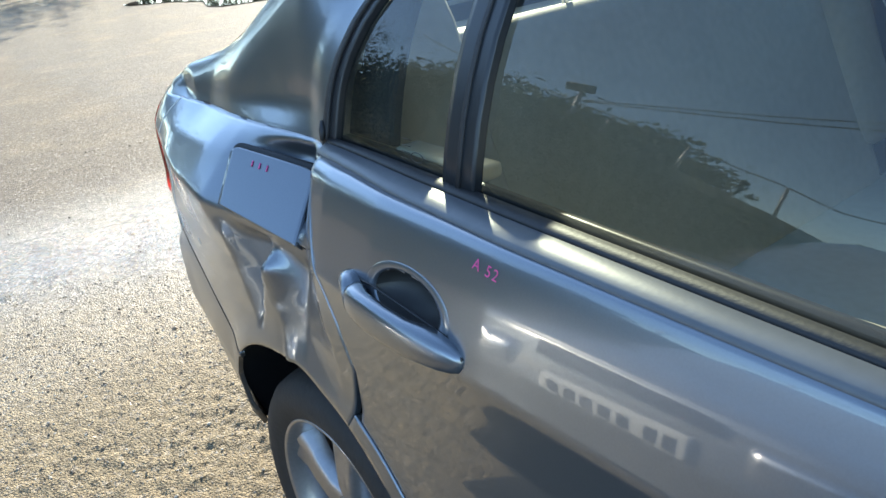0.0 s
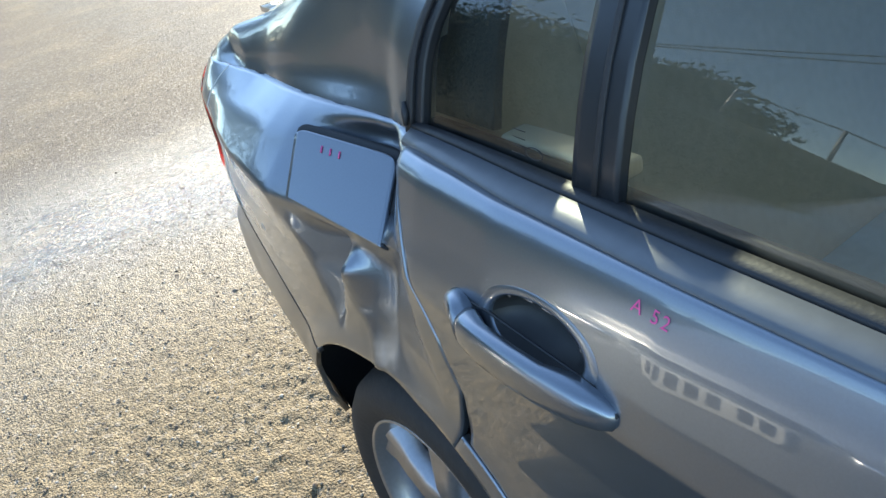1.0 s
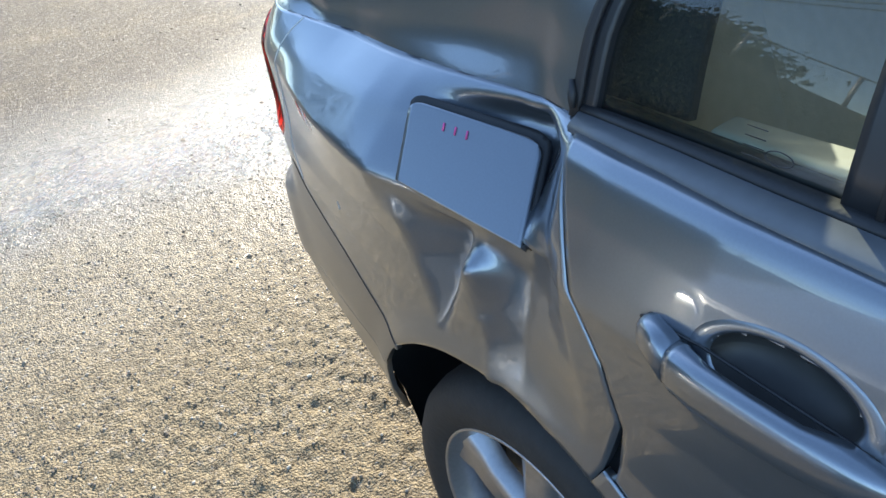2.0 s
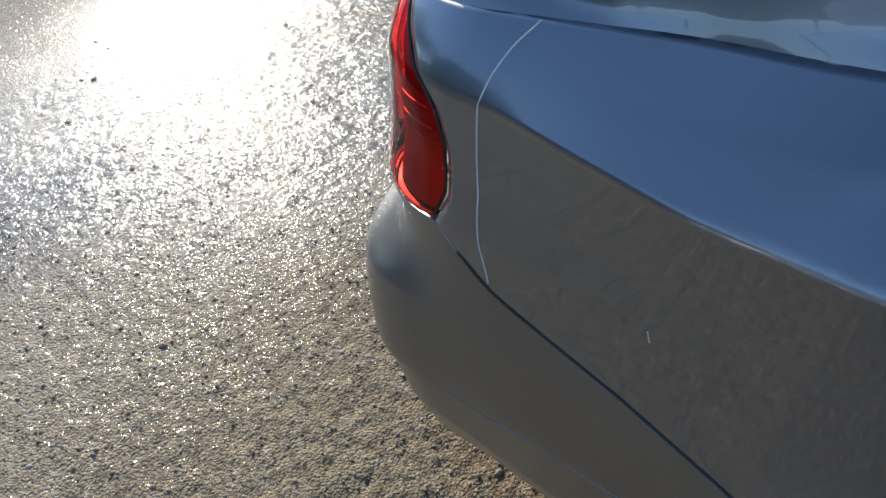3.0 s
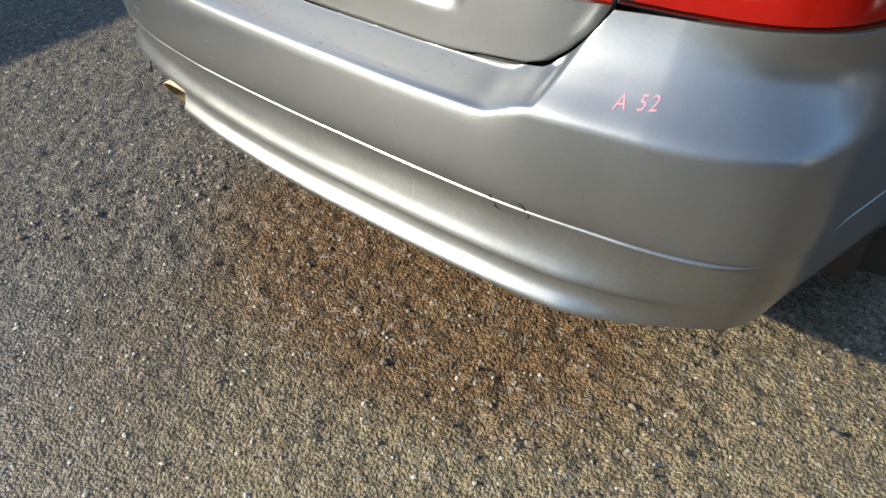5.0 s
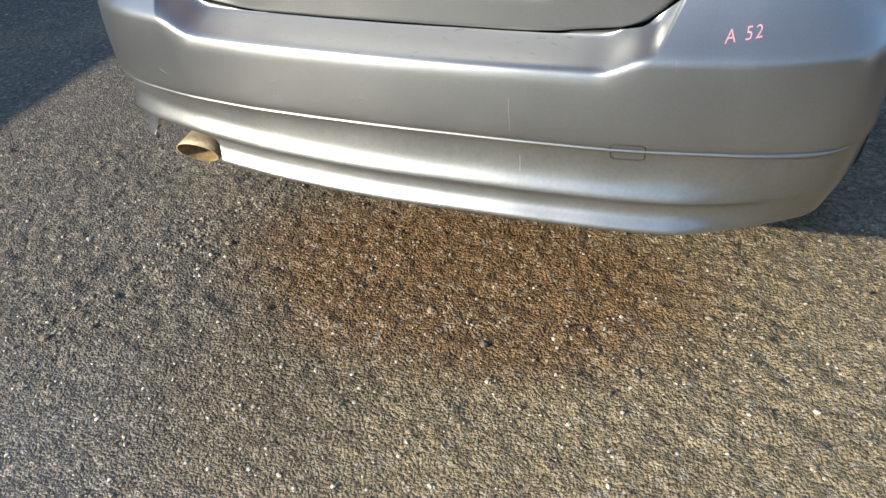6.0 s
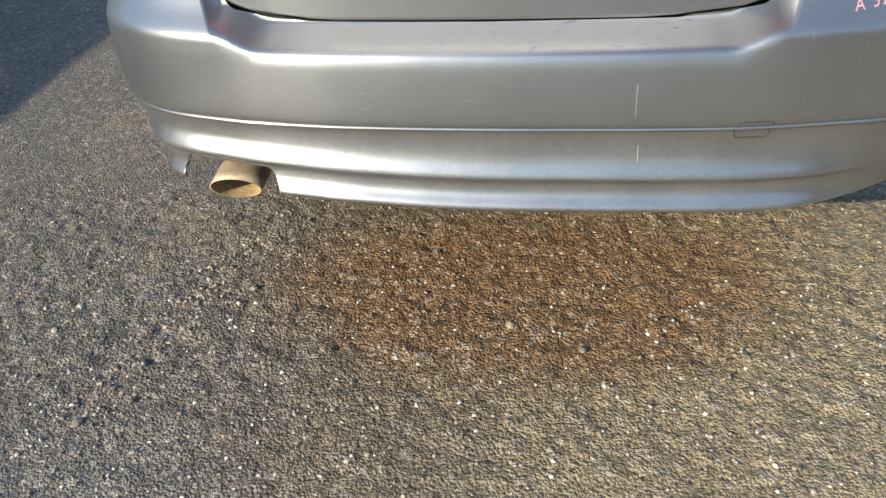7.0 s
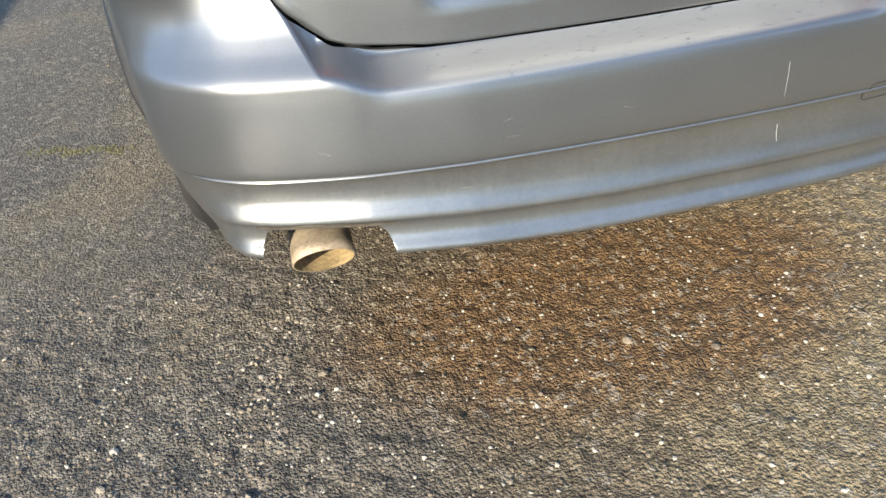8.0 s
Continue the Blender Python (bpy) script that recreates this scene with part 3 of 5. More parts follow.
def flank_side(side, struck):
    """Door, quarter and sill of one side."""
    s_lamp = [(Y(y) + G, z) for y, z in LAMP_FRONT]
    top_q = [(Y(y), 1.000) for y in np.linspace(0.008, 0.802, 34)]
    bottom = [(Y(y), z) for y, z in reversed(arch) if -0.0935 < y < 0.30] + [(Y(y), z + G) for y, z in reversed(SEAM)]
    left = [(Y(y) - G, z) for y, z in DOOR_BACK if z > 0.70]
    a0 = math.radians(120)
    left = [bottom[0], (Y(AXLE_Y + (ARCH_R + 0.031) * math.cos(a0)) - G, AXLE_Z + (ARCH_R + 0.031) * math.sin(a0))] + [q for q in left if q[1] > bottom[0][1] + 0.05] + [(top_q[0][0] - G, 1.000)]
    q = panel("quarter_panel", bottom, top_q, left, s_lamp[:-1] + [(top_q[-1][0], 1.000)], 100, 60, PAINT, car, side, struck,
              label="crumpled rear quarter panel with deep creases" if struck else "")
    rad = [np.radians(a) for a in np.linspace(186, 120, 20)]
    panel("arch_flange", [(Y(AXLE_Y + ARCH_R * math.cos(a)), AXLE_Z + ARCH_R * math.sin(a)) for a in rad],
          [(Y(AXLE_Y + (ARCH_R + 0.031) * math.cos(a)), AXLE_Z + (ARCH_R + 0.031) * math.sin(a)) for a in rad],
          [(Y(AXLE_Y + ARCH_R * math.cos(rad[0])), AXLE_Z + ARCH_R * math.sin(rad[0])), (Y(AXLE_Y + (ARCH_R + 0.031) * math.cos(rad[0])), AXLE_Z + (ARCH_R + 0.031) * math.sin(rad[0]))],
          [(Y(AXLE_Y + ARCH_R * math.cos(rad[-1])), AXLE_Z + ARCH_R * math.sin(rad[-1])), (Y(AXLE_Y + (ARCH_R + 0.031) * math.cos(rad[-1])), AXLE_Z + (ARCH_R + 0.031) * math.sin(rad[-1]))],
          40, 6, PAINT, car, side, False)
    # rear door
    door = panel("rear_door", [(Y(y), 0.285) for y in np.linspace(-1.02, -0.292, 20)], [(Y(y), belt_z(y) - 0.002) for y in np.linspace(-1.02, 0.004, 20)],
                 [(Y(-1.02), z) for z in np.linspace(0.285, belt_z(-1.02) - 0.002, 8)], [(Y(y) + G, z) for y, z in DOOR_BACK], 150, 116, PAINT, car, side, False, label="grey-blue rear door panel")
    if side < 0:
        cut = bmesh.new()
        cut.from_mesh(door.data)
        gone = [f for f in cut.faces if math.hypot((f.calc_center_median().y + 0.283) / 0.070, (f.calc_center_median().z - 0.891) / 0.036) < 1.0]
        bmesh.ops.delete(cut, geom=gone, context="FACES")
        cut.to_mesh(door.data)
        cut.free()
    front_door = panel("front_door", [(Y(y), 0.285) for y in np.linspace(-2.08, -1.028, 12)], [(Y(y), belt_z(y) - 0.002) for y in np.linspace(-2.08, -1.028, 12)],
                       [(Y(-2.08), z) for z in np.linspace(0.285, belt_z(-2.08) - 0.002, 8)], [(Y(-1.028), z) for z in np.linspace(0.285, belt_z(-1.028) - 0.002, 8)], 24, 30, PAINT, car, side, False)
    for z0, z1, nm in ((0.17, 0.28, "sill"),):
        panel(nm, [(Y(y), z0) for y in np.linspace(-2.30, -0.27, 12)], [(Y(y), z1) for y in np.linspace(-2.30, -0.27, 12)], [(Y(-2.30), z0), (Y(-2.30), z1)],
              [(Y(-0.27), z0), (Y(-0.27), z1)], 24, 6, PAINT_DIRTY, car, side, False)
    # front wing round its arch
    fa = [(FRONT_Y + ARCH_R * math.cos(a), AXLE_Z + ARCH_R * math.sin(a)) for a in np.radians(np.linspace(0, 180, 31))]
    bot = [(Y(-2.086), 0.285), (Y(fa[0][0]), 0.285)] + [(Y(y), z) for y, z in fa] + [(Y(fa[-1][0]), 0.285), (Y(-3.20), 0.285)]
    panel("front_wing", bot[::-1], [(Y(y), 0.93 - 0.12 * (y + 2.08) / -1.12) for y in np.linspace(-3.20, -2.086, 12)], [(Y(-3.20), z) for z in np.linspace(0.285, 0.81, 6)],
          [(Y(-2.086), z) for z in np.linspace(0.285, 0.93, 6)], 60, 20, PAINT, car, side, False)
    # dark lining behind the gaps and the wheel houses
    panel("inner_lining", [(Y(y), 0.36) for y in np.linspace(-2.0, -0.35, 20)], [(Y(y), 0.975) for y in np.linspace(-2.0, -0.35, 20)], [(Y(-2.0), 0.36), (Y(-2.0), 0.975)],
          [(Y(-0.35), 0.36), (Y(-0.35), 0.975)], 30, 12, BLACK, car, side, False, 0.03, 0)
    for ay in (AXLE_Y, FRONT_Y):
        bm = bmesh.new()
        rings = []
        for inset, rr in ((0.006, ARCH_R - 0.001), (0.012, ARCH_R + 0.012), (0.30, ARCH_R + 0.02), (0.32, 0.02)):
            ring = []
            for deg in np.linspace(-26, 200, 33):
                a = math.radians(deg)
                y, z = ay + rr * math.cos(a), AXLE_Z + rr * math.sin(a)
                edge = skin(Y(ay + ARCH_R * math.cos(a)), max(0.36, AXLE_Z + ARCH_R * math.sin(a)), side, struck).x
                tuck = 0.04 * sstep(34, -20, deg)   # the liner draws in below the bumper's foot
                ring.append(bm.verts.new(((abs(edge) - max(inset, min(0.29, inset + tuck))) * side, y, z)))
            rings.append(ring)
        for r0, r1 in zip(rings, rings[1:]):
            for k in range(32):
                bm.faces.new((r0[k], r0[k + 1], r1[k + 1], r1[k]))
        part("wheel_house", bm, BLACK, car)
    return q, door


quarter_r, door_r = flank_side(-1, True)
quarter_l, door_l = flank_side(1, False)

# rear bumper: one skin from arch to arch
BUMP_TOP = [(P(x), z) for x, z in ((-0.022, 0.641), (0.30, 0.642), (0.38, 0.648), (0.445, 0.664), (0.48, 0.692), (0.508, 0.724), (0.530, 0.754), (0.60, 0.757), (0.69, 0.759), (0.755, 0.762))]
LAMP_LOW = [(0.795, 0.764), (0.765, 0.766), (0.736, 0.770)]


def bumper_grid(seam_low):
    """Columns of the bumper from its left arch to its right arch; they follow the slant of the notch beside the shelf."""
    cols = [(X(x), z) for x, z in BUMP_TOP] + [(Y(y), z) for y, z in LAMP_LOW] + [(Y(y), z) for y, z in SEAM[1:]]
    ss, zs = zip(*cols)
    s_end = cols[-1][0]
    nx0 = notch_x(0.638)
    fine = [X(nx0 + 0.012 * k) for k in (-0.8, -0.5, -0.42, -0.3, -0.15, 0, 0.15, 0.3, 0.42, 0.5, 0.8, 1.6)]
    pipe = [X(x) for x in (0.408, 0.412, 0.418, 0.425, 0.435, 0.625, 0.632, 0.637, 0.641, 0.644)]
    half = sorted(set(list(np.linspace(0, X(0.40), 40)) + list(np.linspace(X(0.40), X(0.62), 36)) + fine + pipe + list(np.linspace(X(0.62), s_end, 80))))
    grid = []
    for side, arr in ((1, half[::-1]), (-1, half[1:])):
        for s in arr:
            y = float(np.interp(s, ARC, OUTLINE[:, 1]))
            x = float(np.interp(s, ARC, OUTLINE[:, 0]))
            follow = sstep(0.36, nx0, -x) * (1 - sstep(nx0, 0.70, -x)) if y > 0.8 else 0.0
            low = 0.301
            r2 = ARCH_R ** 2 - (y - AXLE_Y) ** 2
            if r2 > 0 and x < -0.7:
                low = max(low, AXLE_Z + math.sqrt(r2))
            if side < 0:
                low += 0.012 * sstep(0.35, 0.62, -x) * (low < 0.302)
            else:
                u = min(1.0, max(0.0, min(-x - 0.408, 0.644 - -x) / 0.030))
                low += (0.056 * math.sqrt(1 - (1 - u) ** 2) if u > 0 else 0.0) + 0.014 * sstep(0.62, 0.72, -x) * (low < 0.302)
            seam = SEAM_Z
            # follow the slant up to the top edge
            top = float(np.interp(s, ss, zs)) - 0.0008
            if follow:
                for _ in range(60):
                    top = 0.5 * top + 0.5 * (float(np.interp(s + follow * 0.58 * max(0.0, top - 0.612), ss, zs)) - 0.0008)
            low = min(low, top - 0.01)
            lo, hi = (max(low, seam + 0.0012), top) if not seam_low else (low, max(low + 0.004, min(top, seam - 0.0022)))
            if seam_low:
                keys = [q for q in PROFILE_Z if q < seam - 0.008] + [seam - 0.0068, seam - 0.0060, seam - 0.0052, seam - 0.0022]
            else:
                keys = [seam + 0.0012] + [q for q in PROFILE_Z if q > seam + 0.003] + [0.85]
            # rows keep their height along the car and close up where the edge cuts them off
            zz = [min(hi, max(lo, q)) + 1e-6 * n for n, q in enumerate(keys)]
            # the skirt's upper edge stands out as a thin lip under the bumper
            lip = [-0.0070 * (1 - sstep(X(0.70), X(0.78), s)) if seam_low and z > seam - 0.0061 and hi - lo > 0.03 else 0.0 for z in zz]
            grid.append([skin(s + follow * 0.58 * max(0.0, z - 0.612), z, side, False, d) for z, d in zip(zz, lip)])
    return grid


SEAM_Z = 0.478
PROFILE_Z = [q for q, _ in TAIL if 0.298 < q < 0.6] + [0.304, 0.311, 0.3175, 0.3255, 0.3345, 0.3445, 0.356, 0.371, 0.3755, 0.3795, 0.3845, 0.3925, 0.4025, 0.445, 0.482, 0.4865, 0.515, 0.56, 0.59, 0.605, 0.610, 0.613, 0.616, 0.619, 0.6225,
                                                   0.626, 0.6295, 0.6325, 0.635, 0.6375, 0.640, 0.643, 0.648, 0.655, 0.663, 0.672, 0.685, 0.70, 0.715, 0.73, 0.745, 0.76, 0.78, 0.80]
PROFILE_Z.sort()
bumper = part("rear_bumper", sheet(bumper_grid(False), 0.01), PAINT_BUMPER, car, "grey rear bumper, dusty and scuffed")
valance = part("rear_valance", sheet(bumper_grid(True), 0.01), PAINT_DIRTY, car, "dusty lower bumper skirt with a raised lip")
# body behind bumper and lamps
panel("rear_lining", [(X(0), 0.36), (X(0.5), 0.36), (Y(0.76), 0.36), (Y(0.42), 0.5)], [(X(0), 0.98), (X(0.5), 0.98), (Y(0.76), 0.98), (Y(0.42), 0.98)], [(X(0), 0.36), (X(0), 0.98)],
      [(Y(0.42), 0.5), (Y(0.42), 0.98)], 60, 24, BLACK, car, -1, True, 0.085, 0)
panel("rear_lining", [(X(0), 0.36), (X(0.5), 0.36), (Y(0.76), 0.36), (Y(0.42), 0.5)], [(X(0), 0.98), (X(0.5), 0.98), (Y(0.76), 0.98), (Y(0.42), 0.98)], [(X(0), 0.36), (X(0), 0.98)],
      [(Y(0.42), 0.5), (Y(0.42), 0.98)], 60, 24, BLACK, car, 1, False, 0.085, 0)

# boot lid: rear face and deck
lid = new("boot_lid")
lid.parent = car
SPLIT = [(P(x), z) for x, z in ((0.530, 0.760), (0.548, 0.803), (0.585, 0.873), (0.605, 0.917), (0.626, 0.97), (0.642, 1.02))]
lid_edge = [(P(x), z) for x, z in ((0.30, 0.6435), (0.38, 0.650), (0.444, 0.667), (0.480, 0.6935), (0.508, 0.7255), (0.529, 0.757))] + SPLIT[1:]


def lid_half(z):
    return float(np.interp(z, [q[1] for q in lid_edge], [q[0] for q in lid_edge]))


grid = []
for u in np.linspace(-1, 1, 71):
    col = []
    foot = float(np.interp(abs(u) * 0.40, [0, 0.26, 0.32, 0.36, 0.40], [0.6435, 0.6435, 0.646, 0.651, 0.657]))
    for k, v in enumerate(list(np.linspace(0, 0.12, 8)) + list(np.linspace(0.12, 1, 22))[1:]):
        z = foot + (1.02 - foot) * v
        x = u * (max(lid_half(z), 0.40) - G)
        col.append(skin(X(abs(x)), z, -1 if u < 0 else 1, False))
    # plate recess
    for p in col:
        d = min(0.31 - abs(p.x - 0.02), p.z - 0.705, 0.865 - p.z)
        p.y -= 0.016 * sstep(0.0, 0.022, d)
    grid.append(col)
part("rear_face", sheet(grid, 0.012), PAINT_BUMPER, lid, "grey boot lid face with a number plate recess")


def deck(p, u, v):
    """Crown of the deck, a lip at its tail, and the buckled right edge."""
    p = p.copy()
    p.z += 0.018 * (1 - (p.x / 0.7) ** 2) * math.sin(math.pi * min(1, v + 0.08)) + 0.006 * sstep(0.10, 0.0, v)
    if p.x < -0.35:
        p.z -= 0.012 * math.sin((p.y - 0.42) * 13) * sstep(-0.35, -0.62, p.x)
    return p


tail = [tuple(skin(X(x), 1.022, sd, False)) for sd, x in ((-1, P(0.636)), (-1, 0.5), (-1, 0.3), (-1, 0.0), (1, 0.3), (1, 0.5), (1, P(0.636)))]
patch("deck", tail, [(-0.60, 0.40, 1.085), (-0.3, 0.43, 1.10), (0, 0.44, 1.105), (0.3, 0.43, 1.10), (0.60, 0.40, 1.085)],
      [tail[0], (-0.630, 0.65, 1.043), (-0.60, 0.40, 1.085)], [tail[-1], (0.630, 0.65, 1.043), (0.60, 0.40, 1.085)], 50, 24, PAINT, lid, -1, deck,
      label="boot deck, buckled at its edge")


# shoulder and rear pillar of each side
def shoulder(side):
    def dented(p, u, v):
        p = p.copy()
        y = p.y
        back = sstep(-0.05, 0.50, y)
        if side > 0:
            # full cheek under the deck's edge
            p.z += 0.020 * back * math.sin(math.pi * min(1, v ** 0.8)) ** 1.2 * (1 - sstep(0.66, 0.86, y))
            p.x -= 0.020 * back * math.sin(math.pi * v) * (1 - sstep(0.66, 0.86, y))
            return p
        # beaten upright: a steep wall above the ledge that folds over at the deck's edge
        rise = float(np.interp(y, (-0.10, 0.10, 0.26, 0.37, 0.48, 0.61, 0.80), (0.315, 0.225, 0.146, 0.100, 0.073, 0.051, 0.010)))
        hold = sstep(-0.03, 0.14, y) * (1 - sstep(0.64, 0.82, y))
        start, end = max(0.0, 1 - v / 0.1), max(0.0, 1 - (1 - v) / 0.1)
        bow, lift = ((0, 0), (0.7, 0.36), (1, 1)), ((0, 0), (0.7, 1.0), (1, 1))
        p.x += 0.165 * (pl(bow, v, 0.05) - v - pl(bow, 0, 0.05) * start + (1 - pl(bow, 1, 0.05)) * end) * hold
        p.z += rise * (pl(lift, v, 0.05) - v - pl(lift, 0, 0.05) * start + (1 - pl(lift, 1, 0.05)) * end) * hold
        d = 0.014 * math.exp(-((y - 0.20) / 0.14) ** 2) * sstep(0.0, 0.10, v) * (1 - sstep(0.12, 0.60, v))
        d += 0.010 * max(0, 1 - abs(y - 0.60 - 0.16 * v) / 0.06) * min(1, v * 8) * (1 - v)
        return p + Vector((0.97, 0, -0.24)) * d
    low = [skin(Y(y), 1.000, -1, side < 0) for y in np.linspace(0.008, 0.802, 22)]
    low += [skin(X(x), z, -1, False) for x, z in ((0.775, 0.998), (0.74, 1.002), (P(0.70), 1.006), (P(0.655), 1.012))]
    e = skin(X(P(0.642)), 1.020, -1, False)
    left = [tuple(low[0])] + [tuple(window_at(glass_back(v) + 0.006, v) + Vector((0.002, 0, 0))) for v in (0.08, 0.2, 0.3, 0.42, 0.55, 0.7, 0.85)] + [(-0.555, -0.30, 1.375)]
    top = [(-0.555, -0.30, 1.375), (-0.565, -0.10, 1.315), (-0.585, 0.10, 1.225), (-0.600, 0.26, 1.146), (-0.612, 0.37, 1.100), (-0.626, 0.48, 1.073), (-0.638, 0.61, 1.051), tuple(e)]
    right = [tuple(low[-1]), tuple((low[-1] + e) / 2), tuple(e)]
    patch("rear_pillar", [tuple(p) for p in low], top, left, right, 110, 36, PAINT, car, side, dented, thick=0.0, label="dented rear pillar and shoulder" if side < 0 else "")
    if side < 0:
        bm = bmesh.new()
        bm_tube(bm, [(-0.800, 0.022, 1.010), (-0.795, 0.026, 1.024), (-0.790, 0.031, 1.036)], [0.003, 0.005, 0.003], 8)
        part("torn_clip", bm, BLACK, car, "torn black trim clip at the window's corner")


shoulder(-1)
shoulder(1)

# roof, screens and bonnet
patch("roof", [(-0.555, -0.30, 1.375), (-0.3, -0.23, 1.40), (0, -0.21, 1.405), (0.3, -0.23, 1.40), (0.555, -0.30, 1.375)],
      [(-0.56, -1.62, 1.345), (-0.3, -1.69, 1.37), (0, -1.71, 1.375), (0.3, -1.69, 1.37), (0.56, -1.62, 1.345)],
      [(-0.555, -0.30, 1.375), (-0.58, -0.9, 1.415), (-0.56, -1.62, 1.345)], [(0.555, -0.30, 1.375), (0.58, -0.9, 1.415), (0.56, -1.62, 1.345)], 24, 24, PAINT, car,
      shape=lambda p, u, v: p + Vector((0, 0, 0.02 * (1 - (p.x / 0.58) ** 2))))
rear_screen = patch("rear_screen", [(-0.60, 0.375, 1.095), (0, 0.425, 1.108), (0.60, 0.375, 1.095)], [(-0.55, -0.285, 1.372), (0, -0.205, 1.402), (0.55, -0.285, 1.372)],
                    [(-0.60, 0.375, 1.095), (-0.575, 0.10, 1.222), (-0.55, -0.285, 1.372)], [(0.60, 0.375, 1.095), (0.575, 0.10, 1.222), (0.55, -0.285, 1.372)], 20, 16, CLEAR_GLASS, car, thick=0,
                    label="sloping rear window glass")
rear_screen.visible_shadow = False
screen = patch("windscreen", [(-0.66, -2.30, 0.97), (0, -2.45, 0.985), (0.66, -2.30, 0.97)], [(-0.555, -1.63, 1.343), (0, -1.715, 1.372), (0.555, -1.63, 1.343)],
               [(-0.66, -2.30, 0.97), (-0.61, -1.98, 1.17), (-0.555, -1.63, 1.343)], [(0.66, -2.30, 0.97), (0.61, -1.98, 1.17), (0.555, -1.63, 1.343)], 20, 14, GLASS, car, thick=0)
patch("bonnet", [(-0.80, -2.09, 0.945), (0, -2.40, 0.985), (0.80, -2.09, 0.945)], [(-0.66, -3.36, 0.70), (0, -3.53, 0.74), (0.66, -3.36, 0.70)],
      [(-0.80, -2.09, 0.945), (-0.81, -2.7, 0.88), (-0.66, -3.36, 0.70)], [(0.80, -2.09, 0.945), (0.81, -2.7, 0.88), (0.66, -3.36, 0.70)], 24, 20, PAINT, car,
      shape=lambda p, u, v: p + Vector((0, 0, 0.03 * (1 - (p.x / 0.85) ** 2))))
for side in (-1, 1):
    panel("front_bumper_half", [(Y(-3.20), 0.22), (Y(-3.45), 0.22), (ARC[-1], 0.22)], [(Y(-3.20), 0.80), (Y(-3.45), 0.70), (ARC[-1], 0.72)], [(Y(-3.20), 0.22), (Y(-3.20), 0.80)],
          [(ARC[-1], 0.22), (ARC[-1], 0.72)], 30, 16, PAINT, car, side, False)
bm = bmesh.new()
bm_box(bm, (0, -1.3, 0.24), (1.5, 3.6, 0.06))
bm_box(bm, (0, 0.45, 0.40), (1.0, 0.75, 0.10))
part("floor_pan", bm, BLACK, car, smooth=False)


# side windows
def side_windows(side):
    """Glass from belt to roof with its black frames."""
    def at(y, v):
        p = window_at(y, v)
        return Vector((p.x * -side, p.y, p.z))

    def quad(name, y0, y1, v0, v1, mat, out=0.0, thick=0.0, n=8, label="", back=None, parent=None):
        g = []
        for i in range(n + 1):
            col = []
            for j in range(n + 1):
                v = v0 + (v1 - v0) * j / n
                ya = y0
                yb = y1 if back is None else back(v)
                p = at(ya + (yb - ya) * i / n, v)
                col.append(p + Vector((-out * side * -1, 0, out * 0.35)))
            g.append(col)
        return part(name, sheet(g, thick), mat, parent or car, label)
    edge = glass_back
    d = door_r if side < 0 else door_l
    pane = quad("door_glass", -1.02, -0.316, 0.0, 0.93, GLASS, -0.004, 0, label="raised rear door window mirroring the sky", parent=d)
    pane2 = quad("quarter_glass", -0.268, 0, 0.0, 0.93, GLASS, -0.004, 0, label="fixed quarter window", back=lambda v: edge(v) - 0.020, parent=d)
    pane3 = quad("front_door_glass", -1.95, -1.10, 0.0, 0.9, GLASS, -0.004, 0)
    quad("division_bar", -0.322, -0.263, -0.02, 0.95, TRIM, 0.006, 0.012, parent=d)
    quad("division_seal", -0.298, -0.292, -0.02, 0.95, BLACK, 0.009, 0.006, parent=d)
    quad("door_pillar_cover", -1.11, -1.02, -0.02, 0.95, TRIM, 0.006, 0.012)
    # rear frame strip that follows the kink of the pillar
    for nm, a, b, o in (("window_frame", -0.026, -0.008, 0.004), ("window_seal", -0.008, 0.004, 0.008)):
        g = []
        for j in range(17):
            v = -0.02 + 0.97 * j / 16
            g.append([at(edge(v) + a + (b - a) * k / 3, v) + Vector((o * side, 0, o * 0.35)) for k in range(4)])
        part(nm, sheet(g, 0.012), TRIM if nm == "window_frame" else BLACK, d)
    quad("roof_trim", -1.9, -0.32, 0.93, 1.0, TRIM, 0.006, 0.012)
    # belt moulding bridges door skin and glass
    for nm, mat, sec in (("belt_moulding", MOULD, ((0.0006, -0.005), (0.0010, 0.0015), (-0.10, 0.0045), (-0.6, 0.011), (-0.8, 0.004), (-0.6, -0.012))),
                         ("belt_seal", BLACK, ((-0.6, 0.009), (-0.7, 0.014), (-1.0, 0.016), (-1.1, 0.010)))):
        bm = bmesh.new()
        rows = []
        for y in np.linspace(-1.95, 0.014, 46):
            p, q = skin(Y(y), belt_z(y) - 0.002, side, False), at(y, 0.0)
            gapx = abs(q.x - p.x)
            rows.append([bm.verts.new((p.x + (a if a > 0 else a * gapx) * side, y, p.z + b)) for a, b in sec])
        k2 = len(sec)
        for r0, r1 in zip(rows, rows[1:]):
            for k in range(k2):
                bm.faces.new((r0[k], r0[(k + 1) % k2], r1[(k + 1) % k2], r1[k]))
        bm.faces.new(rows[0])
        bm.faces.new(rows[-1][::-1])
        bmesh.ops.recalc_face_normals(bm, faces=bm.faces[:])
        part(nm, bm, mat, d)


side_windows(-1)
side_windows(1)


